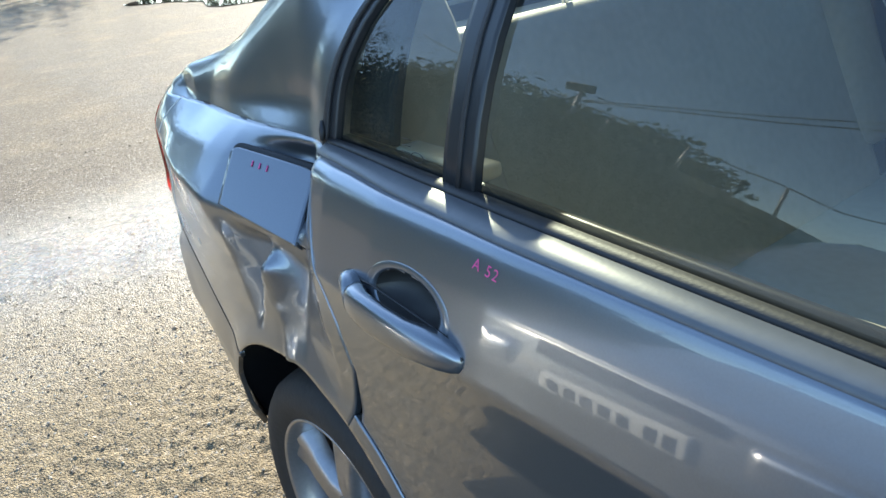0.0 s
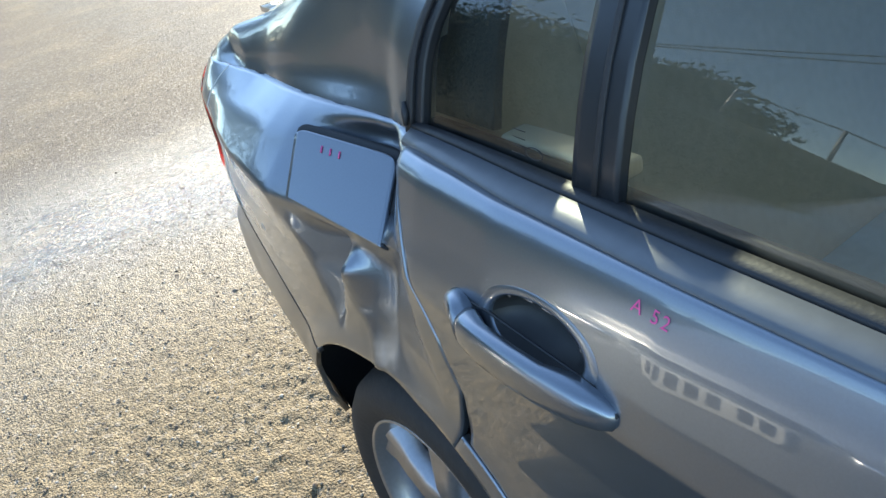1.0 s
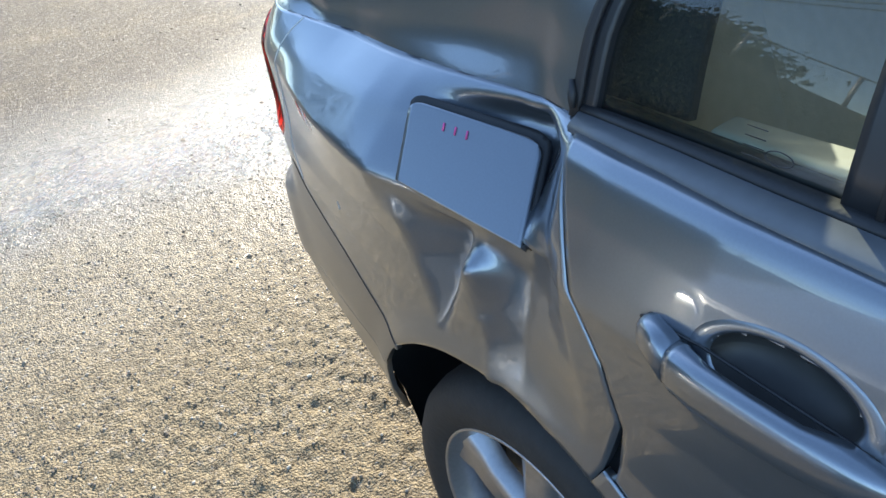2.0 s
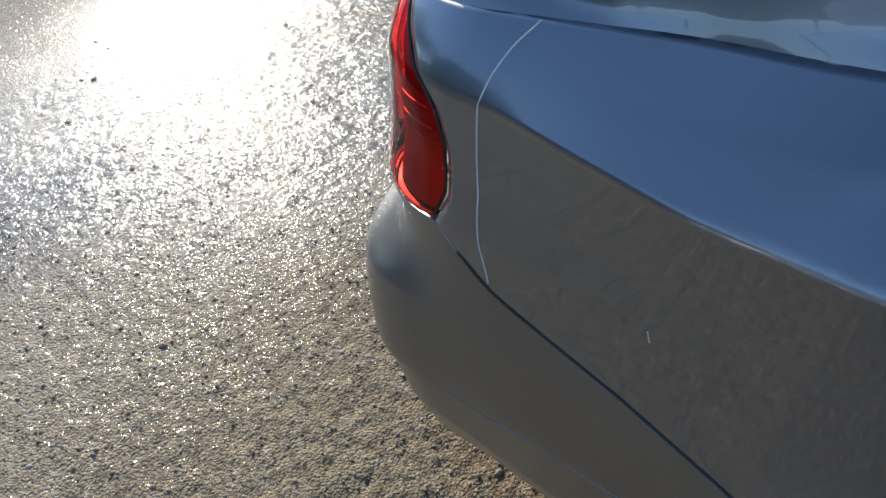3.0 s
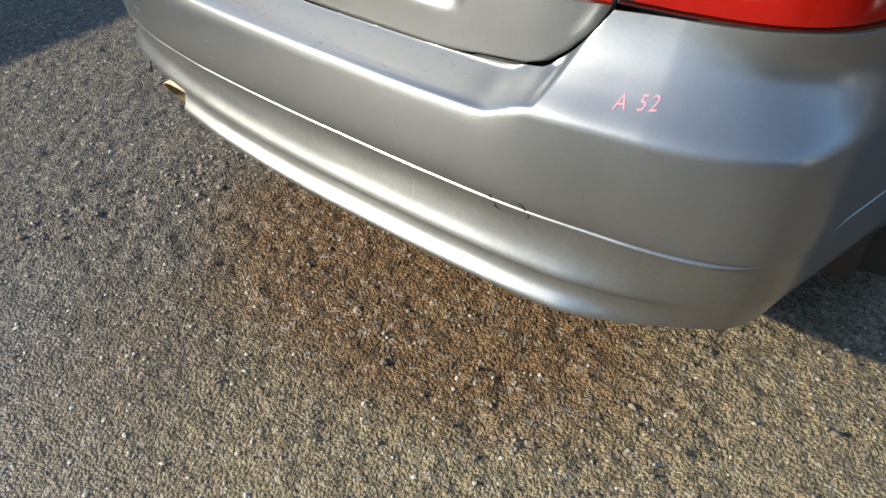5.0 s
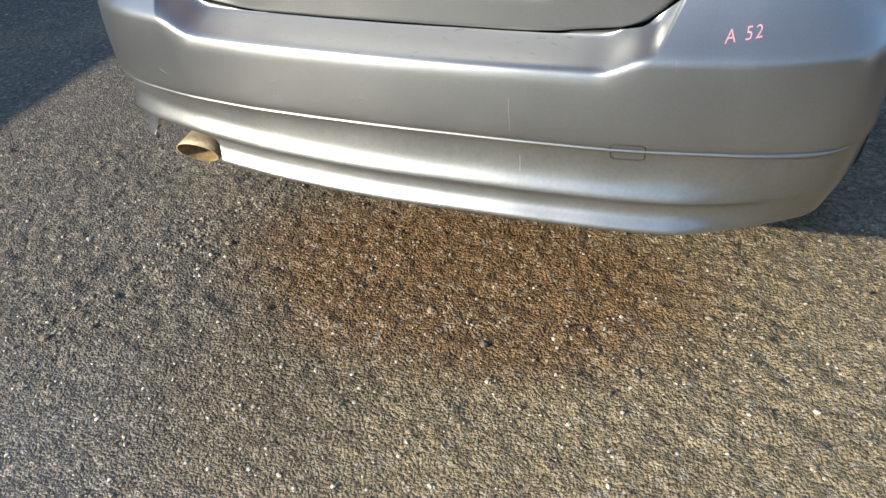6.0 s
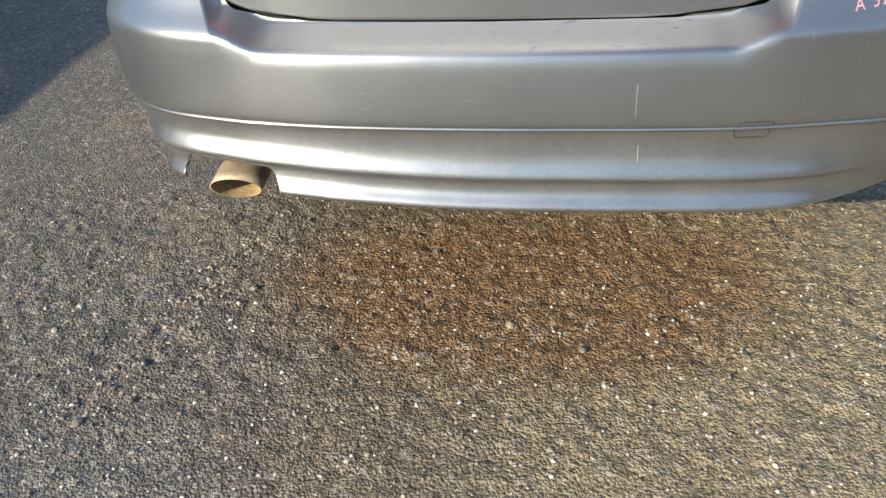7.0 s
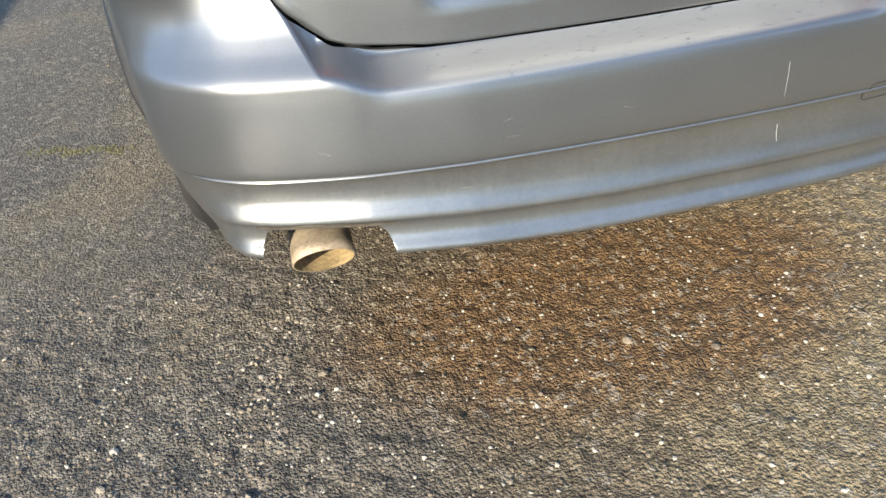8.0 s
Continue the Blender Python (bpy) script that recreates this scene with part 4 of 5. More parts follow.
# ---- wheels ----
def wheel(side, y):
    w = new("wheel")
    w.parent = car
    c = Vector(((0.763 if side < 0 else 0.722) * side, y - 0.014, 0.292))
    o = 1 if side > 0 else -1
    bm = bmesh.new()
    prof = [(-0.10, 0.19), (-0.105, 0.215), (-0.111, 0.240), (-0.105, 0.265), (-0.088, 0.282), (-0.06, 0.290), (0, 0.292), (0.06, 0.290), (0.088, 0.282), (0.105, 0.266), (0.112, 0.240), (0.108, 0.222), (0.100, 0.206)]
    bm_lathe(bm, [(a * o, r) for a, r in prof], c, 64)
    bmesh.ops.recalc_face_normals(bm, faces=bm.faces[:])
    part("tyre", bm, TYRE, w, "black road tyre")
    bm = bmesh.new()
    bm_lathe(bm, [(a * o, r) for a, r in [(-0.10, 0.205), (-0.08, 0.19), (0.02, 0.182), (0.07, 0.186), (0.088, 0.192), (0.098, 0.200), (0.103, 0.204), (0.100, 0.207), (0.09, 0.205)]], c, 64)
    bmesh.ops.recalc_face_normals(bm, faces=bm.faces[:])
    rim = part("rim", bm, ALLOY, w, "scuffed silver alloy rim")
    for k in range(5):
        bm = bmesh.new()
        a0 = k * 2 * math.pi / 5 + 0.35
        rows = []
        for r, hw, dx in ((0.03, 0.032, 0.078), (0.07, 0.034, 0.084), (0.12, 0.036, 0.082), (0.155, 0.042, 0.078), (0.190, 0.055, 0.080)):
            row = []
            for t, dep in ((-1, -0.035), (-0.9, -0.004), (-0.45, 0.004), (0, -0.002), (0.45, 0.004), (0.9, -0.004), (1, -0.035)):
                ang = a0
                tx, rz = t * hw, r
                row.append(bm.verts.new(c + Vector(((dx + dep) * o, rz * math.cos(ang) - tx * math.sin(ang), rz * math.sin(ang) + tx * math.cos(ang)))))
            rows.append(row)
        for r0, r1 in zip(rows, rows[1:]):
            for q in range(6):
                bm.faces.new((r0[q], r0[q + 1], r1[q + 1], r1[q]))
        bmesh.ops.recalc_face_normals(bm, faces=bm.faces[:])
        part("spoke", bm, ALLOY, rim)
    bm = bmesh.new()
    bm_lathe(bm, [(a * o, r) for a, r in [(0.05, 0.045), (0.082, 0.042), (0.09, 0.034), (0.091, 0.001)]], c, 24)
    part("hub_cap", bm, ALLOY, rim)
    bm = bmesh.new()
    bm_lathe(bm, [(a * o, r) for a, r in [(0.015, 0.001), (0.015, 0.15), (-0.01, 0.15)]], c, 40)
    part("brake_disc", bm, STEEL, w)
    return w


for side in (-1, 1):
    for y in (AXLE_Y, FRONT_Y):
        wheel(side, y)


# ---- tail lamps ----
RED_COVER = glass("red_lens_cover", (0.97, 0.034, 0.026), 0.02, 1.33)
REFLECT = material("lamp_reflector", (0.82, 0.80, 0.78), 0.30, 0.40, spread=0.10, scale=20, fine=300)


def diffuser(name, colour, through_share, scale):
    """White lamp plastic that lets some light through, with a pattern of small prisms."""
    mat = material(name, colour, 0.4, 0.0, 0.0, 0.10, 20, 300)
    nt = mat.node_tree
    b, out = nt.nodes["Principled BSDF"], nt.nodes["Material Output"]
    tr, mx = nt.nodes.new("ShaderNodeBsdfTranslucent"), nt.nodes.new("ShaderNodeMixShader")
    tr.inputs[0].default_value = (*colour, 1)
    mx.inputs[0].default_value = through_share
    nt.links.new(b.outputs[0], mx.inputs[1])
    nt.links.new(tr.outputs[0], mx.inputs[2])
    nt.links.new(mx.outputs[0], out.inputs[0])
    co, ch, bp = nt.nodes.new("ShaderNodeTexCoord"), nt.nodes.new("ShaderNodeTexVoronoi"), nt.nodes.new("ShaderNodeBump")
    ch.inputs["Scale"].default_value = scale
    ch.inputs["Randomness"].default_value = 0.15
    bp.inputs["Strength"].default_value, bp.inputs["Distance"].default_value = 0.25, 0.003
    nt.links.new(co.outputs["Object"], ch.inputs["Vector"])
    nt.links.new(ch.outputs["Distance"], bp.inputs["Height"])
    nt.links.new(bp.outputs[0], b.inputs["Normal"])
    return mat


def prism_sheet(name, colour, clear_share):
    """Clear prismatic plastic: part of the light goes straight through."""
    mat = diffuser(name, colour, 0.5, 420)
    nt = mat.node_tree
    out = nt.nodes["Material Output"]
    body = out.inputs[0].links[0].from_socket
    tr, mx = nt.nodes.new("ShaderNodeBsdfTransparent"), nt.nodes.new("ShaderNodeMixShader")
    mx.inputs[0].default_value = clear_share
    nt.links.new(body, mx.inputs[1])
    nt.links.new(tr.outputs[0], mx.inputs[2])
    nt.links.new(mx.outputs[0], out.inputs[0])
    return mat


# Reflectors made half clear so that sun passes through and brightens the side lens.
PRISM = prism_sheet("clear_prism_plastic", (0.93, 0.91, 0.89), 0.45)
DIFFUSER = diffuser("lamp_diffuser", (0.95, 0.93, 0.91), 0.72, 420)
REFLECT_DIM = material("dim_lamp_housing", (0.24, 0.21, 0.21), 0.5, 0.1)
PINK_COVER = glass("pale_red_lens_cover", (0.93, 0.12, 0.14), 0.02, 1.38)


def tail_lamp(side):
    lamp = new("tail_lamp")
    lamp.parent = car
    lamp["label"] = "red wrap-round tail lamp with block reflectors"
    struck = False
    bottom = [(X(x), z + 0.004) for x, z in BUMP_TOP if x > 0.58] + [(Y(y), z + 0.004) for y, z in LAMP_LOW[:-1]] + [(Y(0.738), 0.775)]
    bottom = [(X(P(0.5335)), 0.762)] + bottom
    right = [(Y(0.738), 0.775), (Y(0.719), 0.81), (Y(0.716), 0.868), (Y(0.728), 0.908), (Y(0.769), 0.955), (Y(0.803), 0.987)]
    left = [(X(x + 0.0035), z) for x, z in SPLIT[:-1]] + [(X(P(0.646)), 1.004)]
    left[0] = bottom[0]
    top = [(X(P(0.646)), 1.004), (X(P(0.70)), 1.001), (X(0.755), 0.995), (Y(0.803), 0.987)]
    g = coons(bottom, top, left, right, 44, 30)
    grid = [[skin(p[0], p[1], side, struck, -0.006 * sstep(0, 0.06, min(i / 43, 1 - i / 43)) ** 0.5 * sstep(0, 0.1, min(j / 29, 1 - j / 29)) ** 0.5) for j, p in enumerate(row)] for i, row in enumerate(g)]
    low_half = [row[:14] for row in grid]
    part("lens", sheet(low_half, 0.0), RED_COVER, lamp, "glossy red lens").visible_shadow = False
    part("lens", sheet([row[13:] for row in grid[:27]], 0.0), PINK_COVER, lamp, "pinkish upper lens over block reflectors").visible_shadow = False
    part("lens", sheet([row[13:] for row in grid[26:]], 0.0), RED_COVER, lamp, "dark red side lens").visible_shadow = False
    # dark gasket round the lens
    ring = [tuple(p) for p in g[:, 0]] + [tuple(p) for p in g[-1, 1:]] + [tuple(p) for p in g[::-1, -1][1:]] + [tuple(p) for p in g[0, ::-1][1:]]
    bm = bmesh.new()
    bm_tube(bm, [skin(s, z, side, struck, 0.002) for s, z in ring], 0.0020, 6, False)
    part("gasket", bm, BLACK, lamp)

    def spot_at(u, v):
        """The (arc, height) at shares u and v of the lens."""
        a, b = min(42.999, max(0, u * 43)), min(28.999, max(0, v * 29))
        i, j = int(a), int(b)
        a, b = a - i, b - j
        return (g[i][j] * (1 - a) + g[i + 1][j] * a) * (1 - b) + (g[i][j + 1] * (1 - a) + g[i + 1][j + 1] * a) * b

    def inner(name, u0, u1, v0, v1, depth, mat, n=12):
        sub = [[spot_at(a, b) for b in np.linspace(v0, v1, n)] for a in np.linspace(u0, u1, n * 2)]
        gr = [[skin(p[0], p[1], side, struck, depth) for p in row] for row in sub]
        return part(name, sheet(gr, 0.0), mat, lamp)
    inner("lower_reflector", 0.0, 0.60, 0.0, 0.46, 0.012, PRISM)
    inner("lamp_housing", 0.02, 0.40, 0.03, 0.97, 0.055, DIFFUSER)
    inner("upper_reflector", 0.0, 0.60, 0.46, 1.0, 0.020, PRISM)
    inner("side_reflector_low", 0.60, 1.0, 0.0, 0.34, 0.012, DIFFUSER)
    inner("side_marker_recess", 0.66, 0.97, 0.36, 0.58, 0.0085, REFLECT_DIM, 8)
    inner("side_housing", 0.60, 1.0, 0.34, 1.0, 0.0125, DIFFUSER)
    inner("side_reflector_tall", 0.60, 0.73, 0.60, 0.97, 0.0075, REFLECT, 8)

    def bead(name, line, radius, mat, depth=0.008):
        bm = bmesh.new()
        bm_tube(bm, [skin(*spot_at(a, b), side, struck, depth) for a, b in line], radius, 6)
        return part(name, bm, mat, lamp)
    # the bent light bar
    end = [(0.50 + 0.05 * math.sin(a), 0.27 - 0.09 * math.cos(a)) for a in np.linspace(0, math.pi, 9)]
    bead("light_bar", [(u, 0.18) for u in np.linspace(0.10, 0.48, 12)] + end + [(u, 0.36) for u in np.linspace(0.48, 0.10, 12)], 0.0020, REFLECT_DIM, 0.0115)
    bead("divider", [(u, 0.465) for u in np.linspace(0.0, 0.60, 16)], 0.0016, DIFFUSER)
    # wedge blocks in four rows behind the upper half, each a little askew
    r = random.Random(17)
    for row in range(4):
        for c in range(7):
            u, v = 0.03 + 0.080 * c + 0.012 * (row % 2), 0.495 + 0.122 * row
            q = [spot_at(min(a, 0.598), b) for a, b in ((u, v), (u + 0.070, v), (u + 0.070, v + 0.104), (u, v + 0.104))]
            t = r.uniform(-0.0015, 0.0015)
            front = [skin(p[0], p[1], side, struck, d + t) for p, d in zip(q, (0.0035, 0.0085, 0.0165, 0.0125))]
            back = [skin(p[0], p[1], side, struck, 0.0195) for p in q]
            bm = bmesh.new()
            a, b = [bm.verts.new(p) for p in front], [bm.verts.new(p) for p in back]
            bm.faces.new(a)
            for k in range(4):
                bm.faces.new((a[k], a[(k + 1) % 4], b[(k + 1) % 4], b[k]))
            bmesh.ops.recalc_face_normals(bm, faces=bm.faces[:])
            part("reflector_block", bm, REFLECT, lamp, smooth=False)
    for v in (0.43, 0.52):
        bm = bmesh.new()
        bm_tube(bm, [skin(*spot_at(a, v), side, struck, 0.006) for a in np.linspace(0.74, 0.94, 8)], 0.0009, 5)
        part("lens_rib", bm, REFLECT, lamp)
    for u in (0.595, 0.73):
        bm = bmesh.new()
        bm_tube(bm, [skin(*spot_at(u, v), side, struck, 0.006) for v in np.linspace(0.46, 0.97, 12)], 0.0011, 5)
        part("lens_rib", bm, REFLECT, lamp)
    # inner lamp on the lid
    il = new("lid_lamp")
    il.parent = lid
    bottom = [(P(x), z) for x, z in ((0.330, 0.800), (0.345, 0.782), (0.372, 0.768), (0.42, 0.758), (0.47, 0.757), (0.5255, 0.760))]
    right = [(x - 0.0035, z) for x, z in SPLIT[:-1]]
    right[0] = bottom[-1]
    left = [(P(x), z) for x, z in ((0.330, 0.800), (0.320, 0.84), (0.325, 0.88), (0.350, 0.94))]
    top = [left[-1], (P(0.46), 0.968), (P(0.55), 0.978), right[-1]]
    gx = coons(bottom, top, left, right, 24, 20)
    for nm, d, mat, th in (("lens", -0.014, ORANGE_COVER, 0.014), ("reflector", -0.003, DIFFUSER, 0)):
        gr = [[skin(X(p[0]), p[1], side, False, d * (0.4 + 0.6 * sstep(0, 0.12, min(i / 23, 1 - i / 23)) * sstep(0, 0.15, min(j / 19, 1 - j / 19)))) for j, p in enumerate(row)] for i, row in enumerate(gx)]
        part(nm, sheet(gr, th), mat, il, "glossy orange-red lens" if nm == "lens" else "").visible_shadow = nm != "lens"
    gr = [[skin(X(0.40 + 0.075 * u), 0.835 + 0.016 * v + 0.02 * u, side, False, -0.018) for v in range(2)] for u in np.linspace(0, 1, 6)]
    part("reverse_lamp", sheet(gr, 0.012), PLATE, il, "clear white reversing lamp")
    bm = bmesh.new()
    loop = [tuple(p) for p in gx[:, 0]] + [tuple(p) for p in gx[-1, 1:]]
    bm_tube(bm, [skin(X(x), z, side, False, -0.002) for x, z in loop], 0.0018, 6)
    part("gasket", bm, BLACK, il)


ORANGE_COVER = glass("orange_red_cover", (0.95, 0.060, 0.02), 0.02, 1.35)
tail_lamp(-1)
tail_lamp(1)


# ---- number plate, exhaust, tow cover ----
def rounded(bm, corners, r, thick, n=6, centre_up=0.0):
    """A plate between four corners with rounded corners."""
    c = [Vector(p) for p in corners]
    u, v = (c[1] - c[0]), (c[3] - c[0])
    lu, lv = u.length, v.length
    pts = []
    for (a, b, s) in ((1, 0, 0), (1, 1, 1), (0, 1, 2), (0, 0, 3)):
        for k in range(n + 1):
            ang = -math.pi / 2 + (s + k / n) * math.pi / 2
            ca, cb = (lu - r) if a else r, (lv - r) if b else r
            pts.append(((ca + r * math.cos(ang)) / lu, (cb + r * math.sin(ang)) / lv))
    nrm = u.cross(v).normalized()

    def at(a, b):
        return c[0] * (1 - a) * (1 - b) + c[1] * a * (1 - b) + c[2] * a * b + c[3] * (1 - a) * b
    rim = [bm.verts.new(at(a, b)) for a, b in pts]
    inn = [bm.verts.new(at(0.5 + (a - 0.5) * 0.94, 0.5 + (b - 0.5) * 0.94) + nrm * (0.002 + centre_up * 0.5)) for a, b in pts]
    mid = bm.verts.new(at(0.5, 0.5) + nrm * (0.002 + centre_up))
    back = [bm.verts.new(v.co - nrm * thick) for v in rim]
    m = len(pts)
    for k in range(m):
        q = (k + 1) % m
        bm.faces.new((rim[k], rim[q], inn[q], inn[k]))
        bm.faces.new((inn[k], inn[q], mid))
        bm.faces.new((back[k], back[q], rim[q], rim[k]))
    bm.faces.new(back[::-1])


bm = bmesh.new()
py = skin(0, 0.76, -1, False).y + 0.001
rounded(bm, [(0.325, py - 0.012, 0.725), (-0.275, py + 0.002, 0.720), (-0.275, py - 0.010, 0.845), (0.325, py - 0.024, 0.850)], 0.02, 0.006)
part("number_plate", bm, PLATE, lid, "plain white number plate")

ex = new("exhaust")
ex.parent = car
ex["label"] = "rusty oval exhaust tailpipe"
EC, ED = Vector((0.548, 0.872, 0.308)), Vector((0.02, 1, -0.12)).normalized()
for nm, r0, r1, mat in (("tailpipe", 1.0, 1.0, STEEL), ("pipe_bore", 0.95, 0.93, SOOT)):
    bm = bmesh.new()
    rings = []
    for d, k in ((0.0, r0), (-0.03, r0 if nm == "tailpipe" else 0.92), (-0.12, r1), (-0.30, r1 * 0.9)):
        c = EC + ED * d
        rings.append([bm.verts.new(c + Vector((0.055 * k * math.cos(a), 0, 0)) + Vector((0, 0.46, 0.89)) * (0.036 * k * math.sin(a))) for a in np.linspace(0, 2 * math.pi, 40, endpoint=False)])
    for a, b in zip(rings, rings[1:]):
        for k in range(40):
            q = (k + 1) % 40
            bm.faces.new((a[k], a[q], b[q], b[k]) if nm == "tailpipe" else (b[k], b[q], a[q], a[k]))
    if nm == "tailpipe":
        lip = [bm.verts.new(EC + (v.co - EC) * 0.95) for v in rings[0]]
        for k in range(40):
            q = (k + 1) % 40
            bm.faces.new((rings[0][q], rings[0][k], lip[k], lip[q]))
    else:
        bm.faces.new(rings[-1])
    part(nm, bm, mat, ex)
bm = bmesh.new()
bm_box(bm, (0.22, 0.50, 0.33), (0.50, 0.26, 0.15), None, 0.04)
part("silencer", bm, STEEL, ex)
gr = [[skin(X(x), z, 1, False, -0.0006) for z in np.linspace(0.3585, 0.3685, 6)] for x in np.linspace(0.402, 0.652, 30)]
part("soot_stain", sheet(gr, 0.0), STAIN, valance, "brown soot film above the tailpipe")


def on_tail(x, z, out=0.0):
    return skin(X(P(-x)) if x < 0 else X(x - 0.022), z, -1 if x < 0 else 1, False, -out)


def skin_ring(pts, radius, name, mat, parent):
    bm = bmesh.new()
    bm_tube(bm, pts, radius, 5)
    return part(name, bm, mat, parent)


tow = new("tow_cover")
tow.parent = bumper
corner = [(-0.396, 0.490), (-0.453, 0.490), (-0.453, 0.453), (-0.396, 0.453)]
loop = []
for k in range(4):
    a, b = corner[k], corner[(k + 1) % 4]
    for t in np.linspace(0.10, 0.90, 8):
        loop.append((a[0] + (b[0] - a[0]) * t, a[1] + (b[1] - a[1]) * t))
loop.append(loop[0])
skin_ring([on_tail(x, z, 0.0008) for x, z in loop], 0.0009, "cover_gap", RECESS, tow)
# ---- door handle ----
handle = new("door_handle")
handle.parent = door_r
handle["label"] = "grey painted pull handle over a scooped recess"


def handle_loft(stations, name, mat, parent, n=16):
    bm = bmesh.new()
    rings = []
    for y, zc, h, out, inn in stations:
        base = skin(Y(y), zc, -1, False).x if not -0.38 < y < -0.17 else -0.905
        ring = []
        for k in range(n):
            a = 2 * math.pi * k / n
            ca, sa = math.cos(a), math.sin(a)
            ca = math.copysign(abs(ca) ** 0.7, ca)
            sa = math.copysign(abs(sa) ** 0.8, sa)
            xo = (out + inn) / 2 + (out - inn) / 2 * ca
            ring.append(bm.verts.new((base - xo, y, zc + h * sa + 0.25 * (out - xo) * 0)))
        rings.append(ring)
    for a, b in zip(rings, rings[1:]):
        for k in range(n):
            bm.faces.new((a[k], a[(k + 1) % n], b[(k + 1) % n], b[k]))
    bm.faces.new(rings[0])
    bm.faces.new(rings[-1][::-1])
    bmesh.ops.recalc_face_normals(bm, faces=bm.faces[:])
    return part(name, bm, mat, parent)


handle_loft([(-0.196, 0.874, 0.021, 0.022, -0.01), (-0.204, 0.874, 0.022, 0.025, -0.01), (-0.23, 0.873, 0.024, 0.028, 0.002), (-0.275, 0.870, 0.024, 0.029, 0.004), (-0.315, 0.867, 0.023, 0.027, 0.002),
             (-0.342, 0.865, 0.0215, 0.024, -0.012), (-0.362, 0.863, 0.0195, 0.020, -0.012), (-0.379, 0.860, 0.016, 0.013, -0.012), (-0.389, 0.858, 0.0115, 0.008, -0.012), (-0.394, 0.858, 0.005, 0.003, -0.012)], "grip", PAINT, handle)
handle_loft([(-0.146, 0.875, 0.011, 0.008, -0.012), (-0.152, 0.8755, 0.0175, 0.015, -0.012), (-0.163, 0.8755, 0.0205, 0.019, -0.012), (-0.194, 0.874, 0.021, 0.0215, -0.012)], "lock_cap", PAINT, handle)
def recess_ring(name, mat, label, stations):
    grid = []
    for u in np.linspace(0, 2 * math.pi, 49)[:-1]:
        grid.append([skin(Y(-0.283 + 0.070 * k * math.cos(u)), 0.891 + 0.036 * k * math.sin(u), -1, False, dep) for k, dep in stations])
    grid.append(grid[0])
    return part(name, sheet(grid, 0.0), mat, handle, label)


recess_ring("recess_rim", PAINT, "", ((1.20, -0.0002), (1.17, -0.0010), (1.02, -0.0012), (0.96, 0.0), (0.93, 0.004)))
# The scoop's shade is put into its colour, where the rim keeps body paint.
recess_ring("recess", RECESS, "recess coloured dark for its shade", ((0.935, 0.003), (0.90, 0.010), (0.82, 0.020), (0.72, 0.028), (0.5, 0.036), (0.25, 0.040), (0.02, 0.041)))
edge = [(-0.144 - 0.25 * t, 0.8795 - 0.016 * t + (0.021 * (1 - abs(2 * t - 0.72)) if t < 0.86 else 0.017 * (1 - t) / 0.14) * 0.93) for t in np.linspace(0.0, 1.0, 24)]
skin_ring([skin(Y(y), z, -1, False, -0.001) for y, z in edge if not -0.36 < y < -0.21], 0.0018, "seal_line", BLACK, handle)

# ---- fuel flap, standing proud of its opening ----
flap = new("fuel_flap")
flap.parent = quarter_r
flap["label"] = "grey fuel flap sprung proud of its opening"
FLAP_LOW = (Vector((-0.884, 0.226, 0.880)), Vector((-0.848, 0.046, 0.842)))
FLAP_CREASE = (Vector((-0.897, 0.231, 0.896)), Vector((-0.864, 0.046, 0.860)))
FLAP_TOP = (Vector((-0.841, 0.256, 0.976)), Vector((-0.788, 0.080, 0.950)))


def flap_at(a, b):
    """A place on the flap: a runs forward, b up; the body's crease runs through it near its foot."""
    low, mid, top = (p[0].lerp(p[1], a) for p in (FLAP_LOW, FLAP_CREASE, FLAP_TOP))
    return low.lerp(mid, b / 0.12) if b < 0.12 else mid.lerp(top, (b - 0.12) / 0.88)


def flap_grid(n, grow, out, sharp):
    rows = []
    for u in np.linspace(-1, 1, n):
        col = []
        for v in list(np.linspace(-1, 1, n)) + [-0.76]:
            col.append(v)
        col = sorted(col)
        pts = []
        for v in col:
            k = max(0.0, abs(u) - 1 + sharp), max(0.0, abs(v) - 1 + sharp)
            r = math.hypot(*k)
            sc = 1.0 if r <= sharp or r == 0 else sharp / r
            a = math.copysign(min(abs(u), 1 - sharp) + k[0] * sc, u) * 0.5 * (1 + grow) + 0.5
            b = math.copysign(min(abs(v), 1 - sharp) + k[1] * sc, v) * 0.5 * (1 + grow * 1.2) + 0.5 + grow * 0.5
            pts.append(flap_at(a, b) + Vector((-out, -out * 0.2, out * 0.3)))
        rows.append(pts)
    return rows


part("flap_door", sheet(flap_grid(30, 0.0, 0.0, 0.24), 0.006), PAINT, flap)
part("opening", sheet(flap_grid(30, 0.055, -0.008, 0.24), 0.014), BLACK, flap, "black rubber-lined filler opening")

# ---- scratches and marker writing ----
skin_ring([skin(Y(y), z, -1, True, -0.0004) for y, z in spline([(0.634, 0.998), (0.650, 0.975), (0.663, 0.937), (0.670, 0.885), (0.672, 0.83), (0.672, 0.781), (0.662, 0.718)], 8)], 0.0009, "long_scratch", SCRATCH, quarter_r)
skin_ring([skin(Y(y), z + 0.0012, -1, True, 0.0006) for y, z in spline(SEAM[1:], 6)], 0.0016, "shut_line", BLACK, quarter_r)
for y0, z0, y1, z1, w in ((0.477, 0.757, 0.474, 0.743, 0.0007),):
    skin_ring([skin(Y(y0 + (y1 - y0) * t), z0 + (z1 - z0) * t, -1, True, -0.0004) for t in np.linspace(0, 1, 6)], w, "paint_chip", SCRATCH, quarter_r)
random.seed(5)
